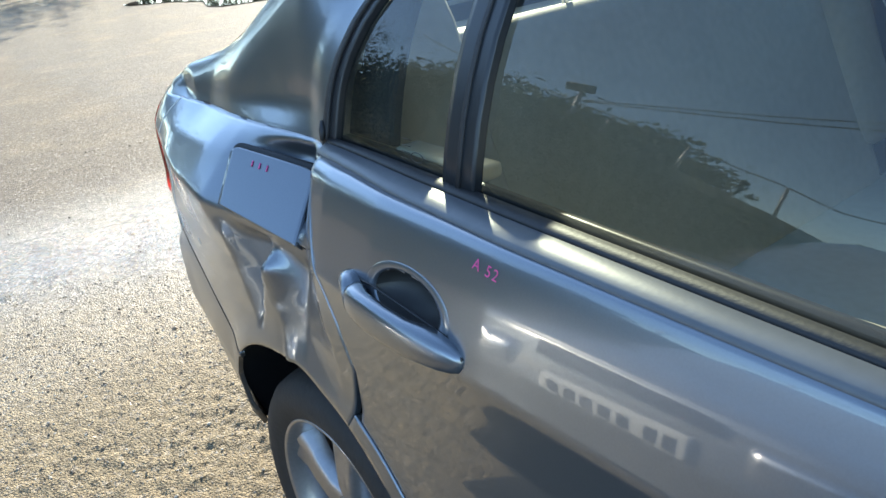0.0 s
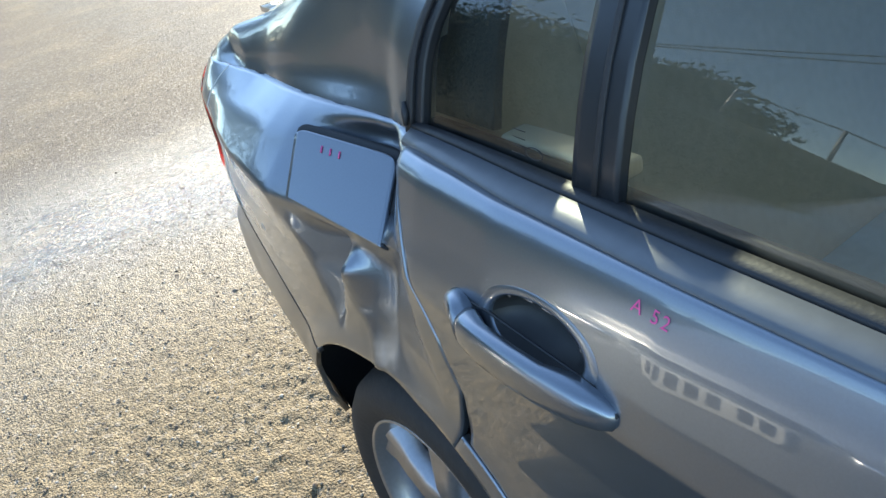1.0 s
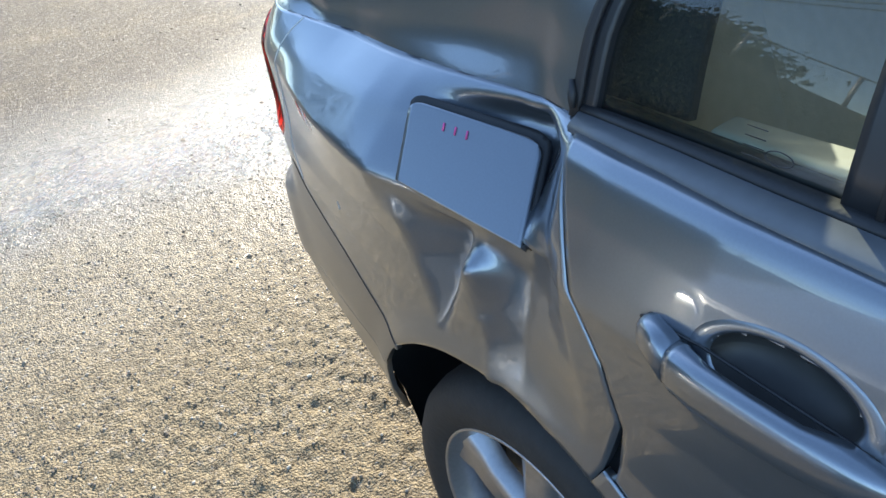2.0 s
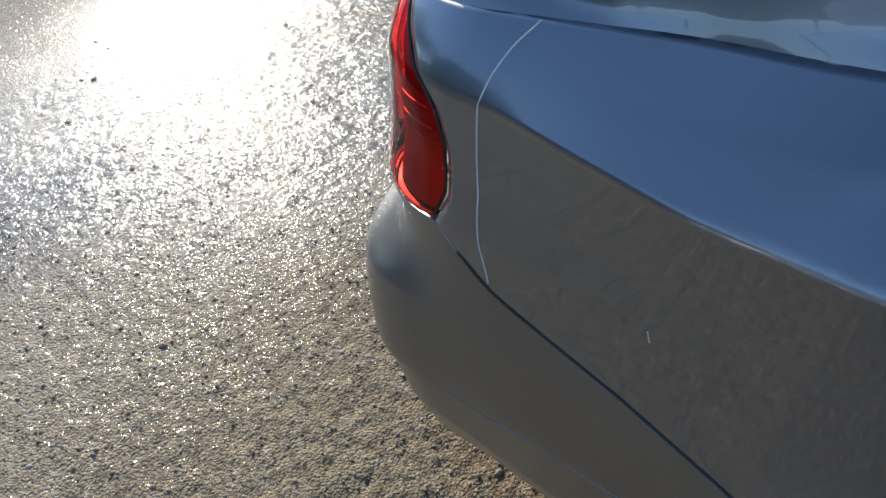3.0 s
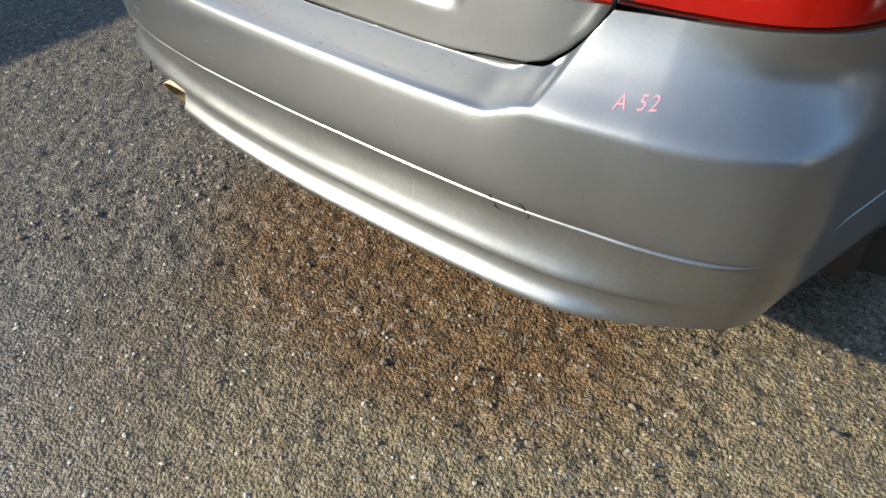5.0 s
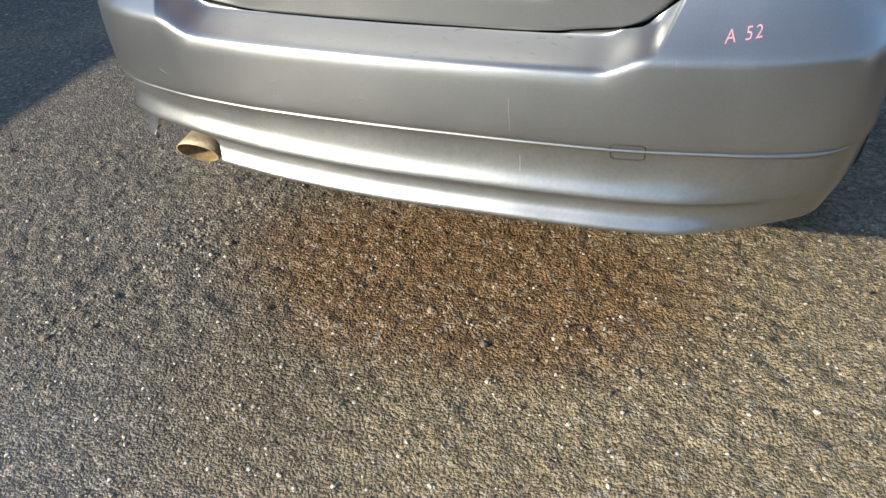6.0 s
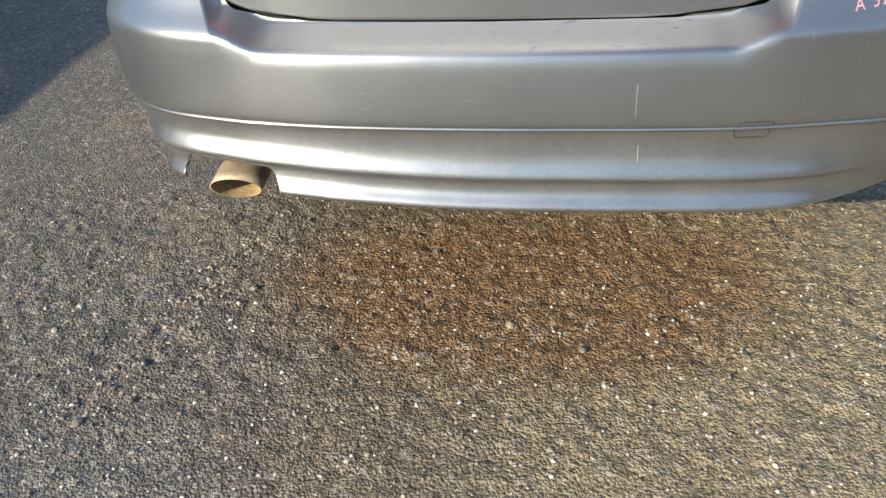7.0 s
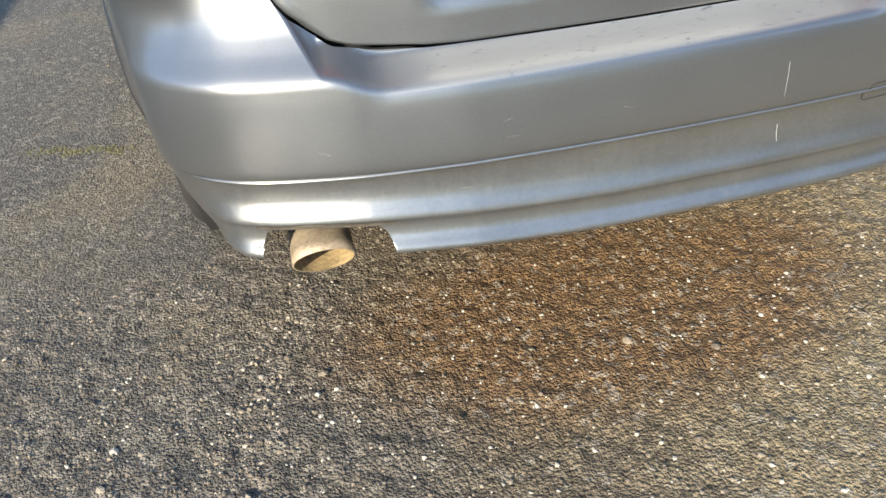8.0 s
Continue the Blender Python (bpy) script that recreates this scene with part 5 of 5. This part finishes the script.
for k in range(9):
    x, z = random.uniform(-0.55, 0.7), random.choice([random.uniform(0.50, 0.62), random.uniform(0.40, 0.47), random.uniform(0.505, 0.55)])
    ln, a = random.uniform(0.006, 0.022), random.choice([0, 0, 1.57, 0.3, -0.4])
    pts = [on_tail(x + ln * t * math.cos(a), z + ln * t * math.sin(a) + random.uniform(-0.0008, 0.0008), 0.0002) for t in np.linspace(0, 1, 5)]
    skin_ring(pts, random.uniform(0.00012, 0.0002), "scuff", SCUFF, bumper)
skin_ring([on_tail(-0.226, z, 0.0003) for z in np.linspace(0.50, 0.56, 8)], 0.0003, "scuff", SCUFF, bumper)
skin_ring([on_tail(-0.238, z, 0.0003) for z in np.linspace(0.41, 0.44, 8)], 0.0004, "scuff", SCUFF, valance)


def writing(text, place, mat, parent, size):
    """Marker letters laid on the skin: place(a, b) gives the spot a along and b up."""
    cu = bpy.data.curves.new("letters", "FONT")
    cu.body, cu.size, cu.space_character = text, size, 1.25
    ob = new("letters", cu)
    dg = bpy.context.evaluated_depsgraph_get()
    me = bpy.data.meshes.new_from_object(ob.evaluated_get(dg))
    bpy.data.objects.remove(ob)
    bm = bmesh.new()
    bm.from_mesh(me)
    bmesh.ops.subdivide_edges(bm, edges=[e for e in bm.edges if e.calc_length() > size * 0.2], cuts=2)
    for v in bm.verts:
        v.co = place(v.co.x + 0.18 * v.co.y, v.co.y)
    bpy.data.meshes.remove(me)
    return part("marker_letters", bm, mat, parent, "handwritten marker letters A52", smooth=False)


writing("A 52", lambda a, b: skin(Y(-0.392 - a), 0.963 + b - 0.10 * a, -1, False, -0.0008), INK, door_r, 0.017)
writing("A 52", lambda a, b: skin(X(P(0.556 + a)), 0.656 + b + 0.14 * a, -1, False, -0.0008), INK_PINK, bumper, 0.023)
for k in range(3):
    skin_ring([flap_at(0.30 + 0.09 * k, v) + Vector((-0.0012, 0, 0.0004)) for v in (0.80, 0.88)], 0.0013, "marker_stroke", INK, flap)


# ---- cabin ----
rear_seat = new("rear_seat")
rear_seat.parent = car
rear_seat["label"] = "cream leather rear bench"
bm = bmesh.new()
bm_box(bm, (0, -0.42, 0.50), (1.30, 0.55, 0.16), None, 0.05)
part("cushion", bm, LEATHER, rear_seat)
bm = bmesh.new()
bm_box(bm, (0, -0.01, 0.81), (1.20, 0.15, 0.62), pose(0, 0, 0, -22), 0.055)
part("backrest", bm, LEATHER, rear_seat)
for side in (-1, 1):
    bm = bmesh.new()
    bm_box(bm, (0.622 * side, 0.030, 0.89), (0.20, 0.22, 0.58), pose(0, 0, 0, -20), 0.060)
    part("bolster", bm, LEATHER, rear_seat)
    hr = new("headrest")
    hr.parent = rear_seat
    bm = bmesh.new()
    bm_box(bm, (0.275 * side, 0.13, 1.26), (0.27, 0.09, 0.15), None, 0.04)
    part("pad", bm, LEATHER, hr)
    for dx in (-0.09, 0.09):
        bm = bmesh.new()
        bm_tube(bm, [(0.275 * side + dx, 0.112, 1.05), (0.275 * side + dx, 0.128, 1.22)], 0.0065, 12)
        part("post", bm, CHROME, hr, "chrome headrest post")
        bm = bmesh.new()
        bm_lathe(bm, [(0.0, 0.001), (0.0, 0.022), (-0.006, 0.026), (-0.016, 0.026)], (0, 0, 0), 20)
        bmesh.ops.transform(bm, matrix=Matrix.Translation((0.275 * side + dx, 0.111, 1.068)) @ pose(0, 0, 0, 0, -90, 0), verts=bm.verts[:])
        bmesh.ops.recalc_face_normals(bm, faces=bm.faces[:])
        part("post_collar", bm, TRIM, hr)
    # door cards and pillar trim
    bm = bmesh.new()
    bm_box(bm, (0.765 * side, -0.64, 0.655), (0.04, 0.80, 0.58), None, 0.015)
    part("door_card", bm, LEATHER, door_r if side < 0 else door_l, "cream leather door card")
    bm = bmesh.new()
    bm_box(bm, (0.758 * side, -0.66, 0.956), (0.024, 0.70, 0.030), None, 0.010)
    part("door_card_top", bm, LEATHER, door_r if side < 0 else door_l)
    bm = bmesh.new()
    bm_box(bm, (0.752 * side, -0.205, 1.008), (0.040, 0.17, 0.020), None, 0.007)
    part("window_ledge", bm, PLATE, door_r if side < 0 else door_l, "pale ledge inside the quarter window")
    bm = bmesh.new()
    bm_tube(bm, [Vector(((abs(p.x) - 0.017) * side, p.y, p.z + 0.003)) for p in (window_at(y, 0.0) for y in np.linspace(-1.0, 0.0, 16))], 0.010, 6)
    part("inner_seal", bm, TRIM, door_r if side < 0 else door_l, "dark rubber lip along the foot of the glass")
    gr = []
    for v in np.linspace(0.0, 0.95, 14):
        row = [window_at(-0.080 + (glass_back(v) + 0.093) * k / 5, v) for k in range(6)]
        gr.append([Vector(((abs(p.x) - 0.045) * side, p.y, p.z)) for p in row])
    part("pillar_trim", sheet(gr, 0.012), CARPET, car, "dark inner pillar trim")
    fs = new("front_seat")
    fs.parent = car
    bm = bmesh.new()
    bm_box(bm, (0.37 * side, -1.33, 0.50), (0.50, 0.52, 0.18), None, 0.06)
    part("cushion", bm, LEATHER, fs)
    bm = bmesh.new()
    bm_box(bm, (0.37 * side, -1.04, 0.82), (0.48, 0.14, 0.62), pose(0, 0, 0, -20), 0.06)
    part("backrest", bm, LEATHER, fs)
    bm = bmesh.new()
    bm_box(bm, (0.37 * side, -0.93, 1.20), (0.26, 0.10, 0.18), pose(0, 0, 0, -12), 0.045)
    part("headrest", bm, LEATHER, fs)
bm = bmesh.new()
bm_box(bm, (0, 0.27, 1.04), (1.22, 0.34, 0.03), None, 0.012)
part("parcel_shelf", bm, LEATHER, car, "pale rear parcel shelf")
bm = bmesh.new()
bm_box(bm, (0, -2.12, 0.88), (1.36, 0.42, 0.22), None, 0.07)
part("dashboard", bm, TRIM, car)
bm = bmesh.new()
bm_box(bm, (0, -1.0, 0.30), (1.44, 2.6, 0.04))
part("cabin_carpet", bm, CARPET, car, smooth=False)

# a glazing mark etched on the quarter window: rings and short bars
mark = new("glazing_mark")
mark.parent = door_r


def on_glass(y, v, out=0.003):
    return window_at(y, v) + Vector((-out, 0, out * 0.4))


bm = bmesh.new()
bm_tube(bm, [on_glass(-0.205 + 0.013 * math.cos(a), 0.060 + 0.016 * math.sin(a)) for a in np.linspace(0, 2 * math.pi, 24)], 0.0006, 5)
part("ring", bm, TRIM, mark)
for k in range(4):
    bm = bmesh.new()
    bm_tube(bm, [on_glass(-0.170, 0.045 + 0.022 * k), on_glass(-0.190, 0.045 + 0.022 * k)], 0.0005, 5)
    part("bar", bm, TRIM, mark)

# ---- a second car, parked nose-on beside the first ----
SILVER = material("silver_paint", (0.36, 0.37, 0.38), 0.3, 0.6, 1.0, 0.1)
LAMP = material("clear_headlamp", (0.80, 0.80, 0.80), 0.22, 0.9, 1.0)


def parked_car(at, turn):
    c = thing("parked_car", "silver-grey hatchback parked nose-on on the tarmac", "car")
    n = 14
    prof = [(0.0, 0.25), (-0.02, 0.42), (0.0, 0.58), (0.03, 0.66), (0.12, 0.74), (0.55, 0.86), (1.05, 0.93), (1.75, 1.42), (2.6, 1.47), (3.3, 1.40), (3.85, 1.02), (3.95, 0.70), (3.92, 0.25)]
    bm = bmesh.new()
    rows = []
    for d, z in spline(prof, 4):
        row = []
        for t in np.linspace(-1, 1, n):
            hw = 0.86 - 0.22 * max(0, (z - 0.92) / 0.55)
            rnd = 0.16 * abs(t) ** 4
            row.append(bm.verts.new((-(d + rnd * (1 if d < 2 else -1)), t * hw, z - 0.03 * abs(t) ** 3)))
        rows.append(row)
    for a, b in zip(rows, rows[1:]):
        for k in range(n - 1):
            bm.faces.new((a[k], a[k + 1], b[k + 1], b[k]))
    for k in (0, n - 1):
        bm.faces.new([r[k] for r in (rows if k else rows[::-1])])
    bmesh.ops.recalc_face_normals(bm, faces=bm.faces[:])
    part("body", bm, SILVER, c, smooth=True)
    bm = bmesh.new()
    rounded(bm, [(0.035, -0.26, 0.410), (0.035, 0.26, 0.410), (0.035, 0.26, 0.520), (0.035, -0.26, 0.520)], 0.012, 0.02)
    bmesh.ops.recalc_face_normals(bm, faces=bm.faces[:])
    plate = part("number_plate", bm, PLATE, c, "white number plate with dark bars")
    for k, y in enumerate((-0.205, -0.145, -0.055, 0.01, 0.075, 0.140, 0.205)):
        bm = bmesh.new()
        bm_box(bm, (0.038, y, 0.465), (0.008, 0.036, 0.072))
        part("plate_bar", bm, CABLE, plate, smooth=False)
    for s in (-1, 1):
        bm = bmesh.new()
        bm_box(bm, (-0.05, 0.52 * s, 0.52), (0.16, 0.26, 0.12), None, 0.045)
        part("headlamp", bm, LAMP, c, "clear headlamp")
        for y in (-0.85, -3.2):
            w = new("wheel")
            w.parent = c
            bm = bmesh.new()
            bm_lathe(bm, [(-0.09, 0.19), (-0.10, 0.26), (-0.08, 0.30), (0.08, 0.30), (0.10, 0.26), (0.09, 0.19)], (0, 0, 0), 32)
            bmesh.ops.transform(bm, matrix=Matrix.Translation((y, 0.78 * s, 0.30)) @ pose(0, 0, 0, 0, 0, 90), verts=bm.verts[:])
            part("tyre", bm, TYRE, w)
            bm = bmesh.new()
            bm_lathe(bm, [(0.0, 0.001), (0.02, 0.06), (0.0, 0.19), (-0.02, 0.2)], (0, 0, 0), 24)
            bmesh.ops.transform(bm, matrix=Matrix.Translation((y, 0.86 * s, 0.30)) @ pose(0, 0, 0, 0, 0, 90 * s), verts=bm.verts[:])
            part("rim", bm, ALLOY, w)
    bm = bmesh.new()
    bm_box(bm, (0.012, 0, 0.60), (0.03, 0.62, 0.07), None, 0.01)
    part("grille", bm, BLACK, c)
    c.matrix_world = Matrix.Translation(at) @ pose(0, 0, 0, 0, 0, turn)
    return c


parked_car((-2.20, 0.24, 0.0), 0)

# ---- boundary bank on the car's right: wall, fence, hedge, trees, lamp and cables ----
WX = -7.0
def wall_top(y):
    """The boundary climbs with the slope behind it."""
    return min(3.4, max(1.5, 0.49 + 0.39 * y))


def wall_body(y):
    """The wall's own top, well below the rail that runs along it where the slope is open."""
    return wall_top(y) - 0.10 - 0.22 * sstep(3.2, 1.9, y)


bm = bmesh.new()
prof = [(-20, 0.0)] + [(y, wall_body(y)) for y in (-20, 1.9, 2.3, 2.6, 2.9, 3.2, 5, 7.46, 24)] + [(24, 0.0)]
two = [[bm.verts.new((x, y, z)) for y, z in prof] for x in (WX - 0.15, WX - 0.65)]
for k in range(len(prof)):
    q = (k + 1) % len(prof)
    bm.faces.new((two[0][k], two[0][q], two[1][q], two[1][k]))
for f in two:
    bm.faces.new(f)
bmesh.ops.recalc_face_normals(bm, faces=bm.faces[:])
wall = part("wall_west", bm, BRICKW, None, smooth=False)
tagged(wall, "mossy dark boundary wall climbing a slope", "wall", kind="structure")
bm = bmesh.new()
bm_tube(bm, [(WX - 0.4, y, wall_top(y) - 0.10) for y in (-20, 2.6, 5, 7.46, 24)], 0.20, 4)
part("coping", bm, BRICKW, wall, smooth=False)
for y in np.arange(-9.3, 3.0, 1.42):
    bm = bmesh.new()
    bm_box(bm, (WX - 0.4, y + 0.4, wall_top(y) - 0.45), (0.22, 0.24, 0.7))
    part("pier", bm, BRICKW, wall, smooth=False)

fence = thing("fence", "galvanised posts with a single top wire on the wall", "fence")
for y in np.arange(-3.75, 6.6, 1.418):
    bm = bmesh.new()
    bm_tube(bm, [(WX - 0.4, y, wall_top(y)), (WX - 0.4, y, wall_top(y) + 0.98)], 0.028, 8)
    part("post", bm, POLE, fence)
bm = bmesh.new()
bm_tube(bm, [(WX - 0.4, y, wall_top(y) + 0.96 - 0.03 * math.sin((y + 3.75) * 2.215) ** 2) for y in np.linspace(-3.75, 7.0, 80)], 0.020, 6)
part("top_wire", bm, CABLE, fence)

lamp_post = thing("floodlight", "square floodlight on a thin pole", "floodlight")
bm = bmesh.new()
bm_tube(bm, [(WX - 0.4, 6.94, 3.1), (WX - 0.4, 6.95, 3.83), (WX - 0.4, 7.17, 4.66)], [0.05, 0.045, 0.04], 10)
part("pole", bm, POLE, lamp_post)
bm = bmesh.new()
bm_box(bm, (WX - 0.35, 7.24, 4.83), (0.22, 0.44, 0.36), pose(0, 0, 0, 0, 25, 0), 0.03)
part("lamp_head", bm, TRIM, lamp_post)

cables = thing("overhead_cables", "black cables strung from the floodlight pole", "cable")
for a, b, sag in (((WX - 0.4, 6.97, 4.17), (WX - 0.4, 13.56, 7.04), 0.2), ((WX - 0.4, 6.97, 4.28), (WX - 0.4, -2.47, 7.77), 0.35), ((WX - 0.4, 6.97, 4.22), (WX - 0.4, -2.82, 7.48), 0.45)):
    bm = bmesh.new()
    bm_tube(bm, [Vector(a).lerp(Vector(b), t) - Vector((0, 0, sag * 4 * t * (1 - t))) for t in np.linspace(0, 1, 24)], 0.022, 6)
    part("cable", bm, CABLE, cables)


def leaves(count, where, size, seed):
    """Many small leaf blades in one mesh; where(r) gives a place."""
    r = random.Random(seed)
    verts, faces = [], []
    for k in range(count):
        c = where(r)
        q = Euler((r.uniform(0, 6.28), r.uniform(0, 6.28), r.uniform(0, 6.28))).to_matrix()
        s = size * r.uniform(0.6, 1.4)
        i = len(verts)
        for u, v, w in ((-1, 0, 0), (0, -0.45, 0.12), (1, 0, 0), (0, 0.45, 0.12)):
            verts.append(tuple(c + q @ Vector((u, v, w)) * s))
        faces.append((i, i + 1, i + 2, i + 3))
    me = bpy.data.meshes.new("leaves")
    me.from_pydata(verts, [], faces)
    bm = bmesh.new()
    bm.from_mesh(me)
    bpy.data.meshes.remove(me)
    return bm


def hedge_spot(r):
    y = r.uniform(-9, 14)
    open_share = sstep(3.2, 1.9, y)
    top = wall_top(y) * (0.92 + 0.05 * math.sin(y * 0.9) + 0.05 * math.sin(y * 2.3 + 1)) + 0.45 * sstep(2.8, 6.0, y) - 0.20 * open_share
    z = top * r.random() ** 0.40
    return Vector((WX + 0.05 + r.random() * (0.42 - 0.06 * z) + 0.10 * math.sin(y * 3), y, max(0.05, z)))


hedge = part("hedge", leaves(60000, hedge_spot, 0.045, 3), LEAF, None, smooth=False)
tagged(hedge, "unkempt green hedge against the boundary wall", "hedge", kind="stuff")


def tree(at, height, spread_r, seed):
    r = random.Random(seed)
    t = thing("tree", "leafy green tree with an uneven crown", "tree", "trees along the boundary")
    base = Vector(at)
    bm = bmesh.new()
    top = base + Vector((0.2, 0.1, height * 0.62))
    bm_tube(bm, [base, base.lerp(top, 0.4) + Vector((0.08, 0, 0)), top], [0.17, 0.12, 0.05], 10)
    part("trunk", bm, BARK, t)
    tips = []
    for k in range(7):
        a = k * 2.4 + r.random()
        st = base.lerp(top, 0.45 + 0.5 * k / 7)
        tip = st + Vector((math.cos(a) * spread_r * 0.7, math.sin(a) * spread_r * 0.7, height * r.uniform(0.12, 0.3)))
        tips.append(tip)
        bm = bmesh.new()
        bm_tube(bm, [st, st.lerp(tip, 0.5) + Vector((0, 0, 0.1)), tip], [0.05, 0.03, 0.012], 6)
        part("limb", bm, BARK, t)

    def spot(q):
        c = q.choice(tips)
        return c + Vector((q.gauss(0, 1), q.gauss(0, 1), q.gauss(0, 0.8))) * spread_r * 0.34
    part("crown", leaves(7000, spot, 0.090, seed + 1), LEAF, t, smooth=False)
    return t


for k, (x, y, h, w) in enumerate(((-8.8, 6.2, 4.3, 1.0), (-8.6, 7.8, 4.8, 1.2), (-8.6, 9.7, 5.5, 1.5), (-9.4, 11.4, 5.8, 1.6), (-8.2, 12.6, 5.5, 1.8), (-6.4, 19.5, 9.0, 2.6), (-3.2, 21.5, 8.4, 2.4), (4.6, 24.0, 7.5, 2.4), (7.0, 25.5, 8.0, 2.6), (2.0, 26.0, 7.0, 2.4))):
    tree((x, y, 0), h, w, 40 + k * 3)

# far hedge behind the yard, then a plain unseen wall on the car's left
far_hedge = part("far_hedge", leaves(9000, lambda r: Vector((r.uniform(-14, 20), 27 + r.random() * 1.5, 2.4 * r.random() ** 0.7)), 0.16, 9), LEAF, None, smooth=False)
tagged(far_hedge, "dense dark hedge far behind the yard", "hedge", kind="stuff")
# Added out of view only to cast shade on the ground.
bm = bmesh.new()
bm_box(bm, (4.55, -2.2, 0.95), (0.25, 16.6, 1.9))
wall_e = part("shade_wall_east", bm, WALLR, None, smooth=False)
tagged(wall_e, "plain rendered wall added to shade the yard", "wall", kind="structure")

# puddle at the far side of the yard
bm = bmesh.new()
ring = []
for k in range(60):
    a = 2 * math.pi * k / 60
    rr = 1 + 0.16 * math.sin(3 * a + 1) + 0.10 * math.sin(7 * a) + 0.05 * math.sin(13 * a + 2)
    ring.append(bm.verts.new((6.4 + 2.5 * rr * math.cos(a), 14.6 + 3.2 * rr * math.sin(a), 0.012)))
mid = bm.verts.new((6.4, 14.6, 0.012))
for k in range(60):
    bm.faces.new((ring[k], ring[(k + 1) % 60], mid))
puddle = part("puddle", bm, WATER, None, smooth=False)
tagged(puddle, "still rain puddle on the tarmac", "puddle", kind="structure")

# ---- loose stones and grit ----
def stones(count, box, lo, hi, seed, mat, name, label, line=None, category="gravel"):
    """Small lumps over a rectangle, or scattered along a line (ax, ay, bx, by, spread)."""
    r = np.random.RandomState(seed)
    ico = [(0, 0, 1), (0.89, 0, 0.45), (0.28, 0.85, 0.45), (-0.72, 0.53, 0.45), (-0.72, -0.53, 0.45), (0.28, -0.85, 0.45), (0.72, 0.53, -0.45), (-0.28, 0.85, -0.45), (-0.89, 0, -0.45), (-0.28, -0.85, -0.45), (0.72, -0.53, -0.45)]
    tri = [(0, 1, 2), (0, 2, 3), (0, 3, 4), (0, 4, 5), (0, 5, 1), (1, 6, 2), (2, 7, 3), (3, 8, 4), (4, 9, 5), (5, 10, 1), (2, 6, 7), (3, 7, 8), (4, 8, 9), (5, 9, 10), (1, 10, 6)]
    base = np.array(ico)
    verts, faces = [], []
    xs, ys = r.uniform(box[0], box[1], count), r.uniform(box[2], box[3], count)
    if line:
        t = r.rand(count)
        xs = line[0] + (line[2] - line[0]) * t + r.normal(0, line[4], count)
        ys = line[1] + (line[3] - line[1]) * t + 0.012 * np.sin(t * 17) + r.normal(0, line[4], count)
    zs = ground_height(xs, ys)
    for k in range(count):
        s = lo + (hi - lo) * r.rand() ** 3
        sc = s * np.array([r.uniform(0.8, 1.4), r.uniform(0.7, 1.1), r.uniform(0.45, 0.8)])
        a = r.uniform(0, 6.28)
        v = base * sc * (1 + r.uniform(-0.18, 0.18, (11, 1)))
        rot = np.array([[math.cos(a), -math.sin(a), 0], [math.sin(a), math.cos(a), 0], [0, 0, 1]])
        v = v @ rot.T + (xs[k], ys[k], zs[k] + sc[2] * 0.15)
        i = len(verts)
        verts += v.tolist()
        faces += [(p + i, q + i, w + i) for p, q, w in tri]
    me = bpy.data.meshes.new(name)
    me.from_pydata(verts, [], faces)
    me.materials.append(mat)
    return tagged(new(name, me), label, category, kind="stuff")


def stone_material():
    mat = bpy.data.materials.new("mixed_grit")
    mat.use_nodes = True
    nt = mat.node_tree
    b = nt.nodes["Principled BSDF"]
    g, ramp = nt.nodes.new("ShaderNodeNewGeometry"), nt.nodes.new("ShaderNodeValToRGB")
    el = ramp.color_ramp.elements
    el[0].position, el[0].color = 0.0, (0.12, 0.098, 0.075, 1)
    el[1].position, el[1].color = 1.0, (0.50, 0.45, 0.37, 1)
    for p, c in ((0.30, (0.15, 0.12, 0.09, 1)), (0.60, (0.23, 0.185, 0.135, 1)), (0.85, (0.32, 0.27, 0.20, 1)), (0.95, (0.42, 0.38, 0.32, 1))):
        e = el.new(p)
        e.color = c
    nt.links.new(g.outputs["Random Per Island"], ramp.inputs[0])
    nt.links.new(ramp.outputs[0], b.inputs["Base Color"])
    b.inputs["Roughness"].default_value = 0.75
    return mat


GRIT = stone_material()
STONE_PALE = material("pale_chippings", (0.50, 0.46, 0.38), 0.8, spread=0.4, scale=30, fine=120)
stones(20000, (-1.9, 2.1, 0.3, 2.6), 0.0016, 0.0052, 11, GRIT, "grit", "fine grit and broken aggregate on the tarmac")
stones(700, (-2.2, 3.0, -1.5, 5.5), 0.003, 0.011, 12, GRIT, "pebbles", "scattered loose pebbles on the tarmac")
stones(1400, (-1.6, 2.2, 0.75, 2.6), 0.0022, 0.0060, 13, STONE_PALE, "chippings", "pale stone chippings pressed into the tarmac")
MOSS = material("dry_moss", (0.115, 0.108, 0.052), 0.95, spread=0.4, scale=25, fine=150, bump=0.3)
stones(420, (0, 1, 0, 1), 0.0015, 0.0065, 14, MOSS, "moss", "dry yellow-green moss along a crack in the tarmac", (1.40, -0.56, 1.05, -0.43, 0.014), "moss")
stones(600, (0, 1, 0, 1), 0.0020, 0.0062, 15, GRIT, "broken_tarmac", "broken tarmac crumbs along a worn edge", (0.60, 0.50, 0.87, 1.25, 0.045))
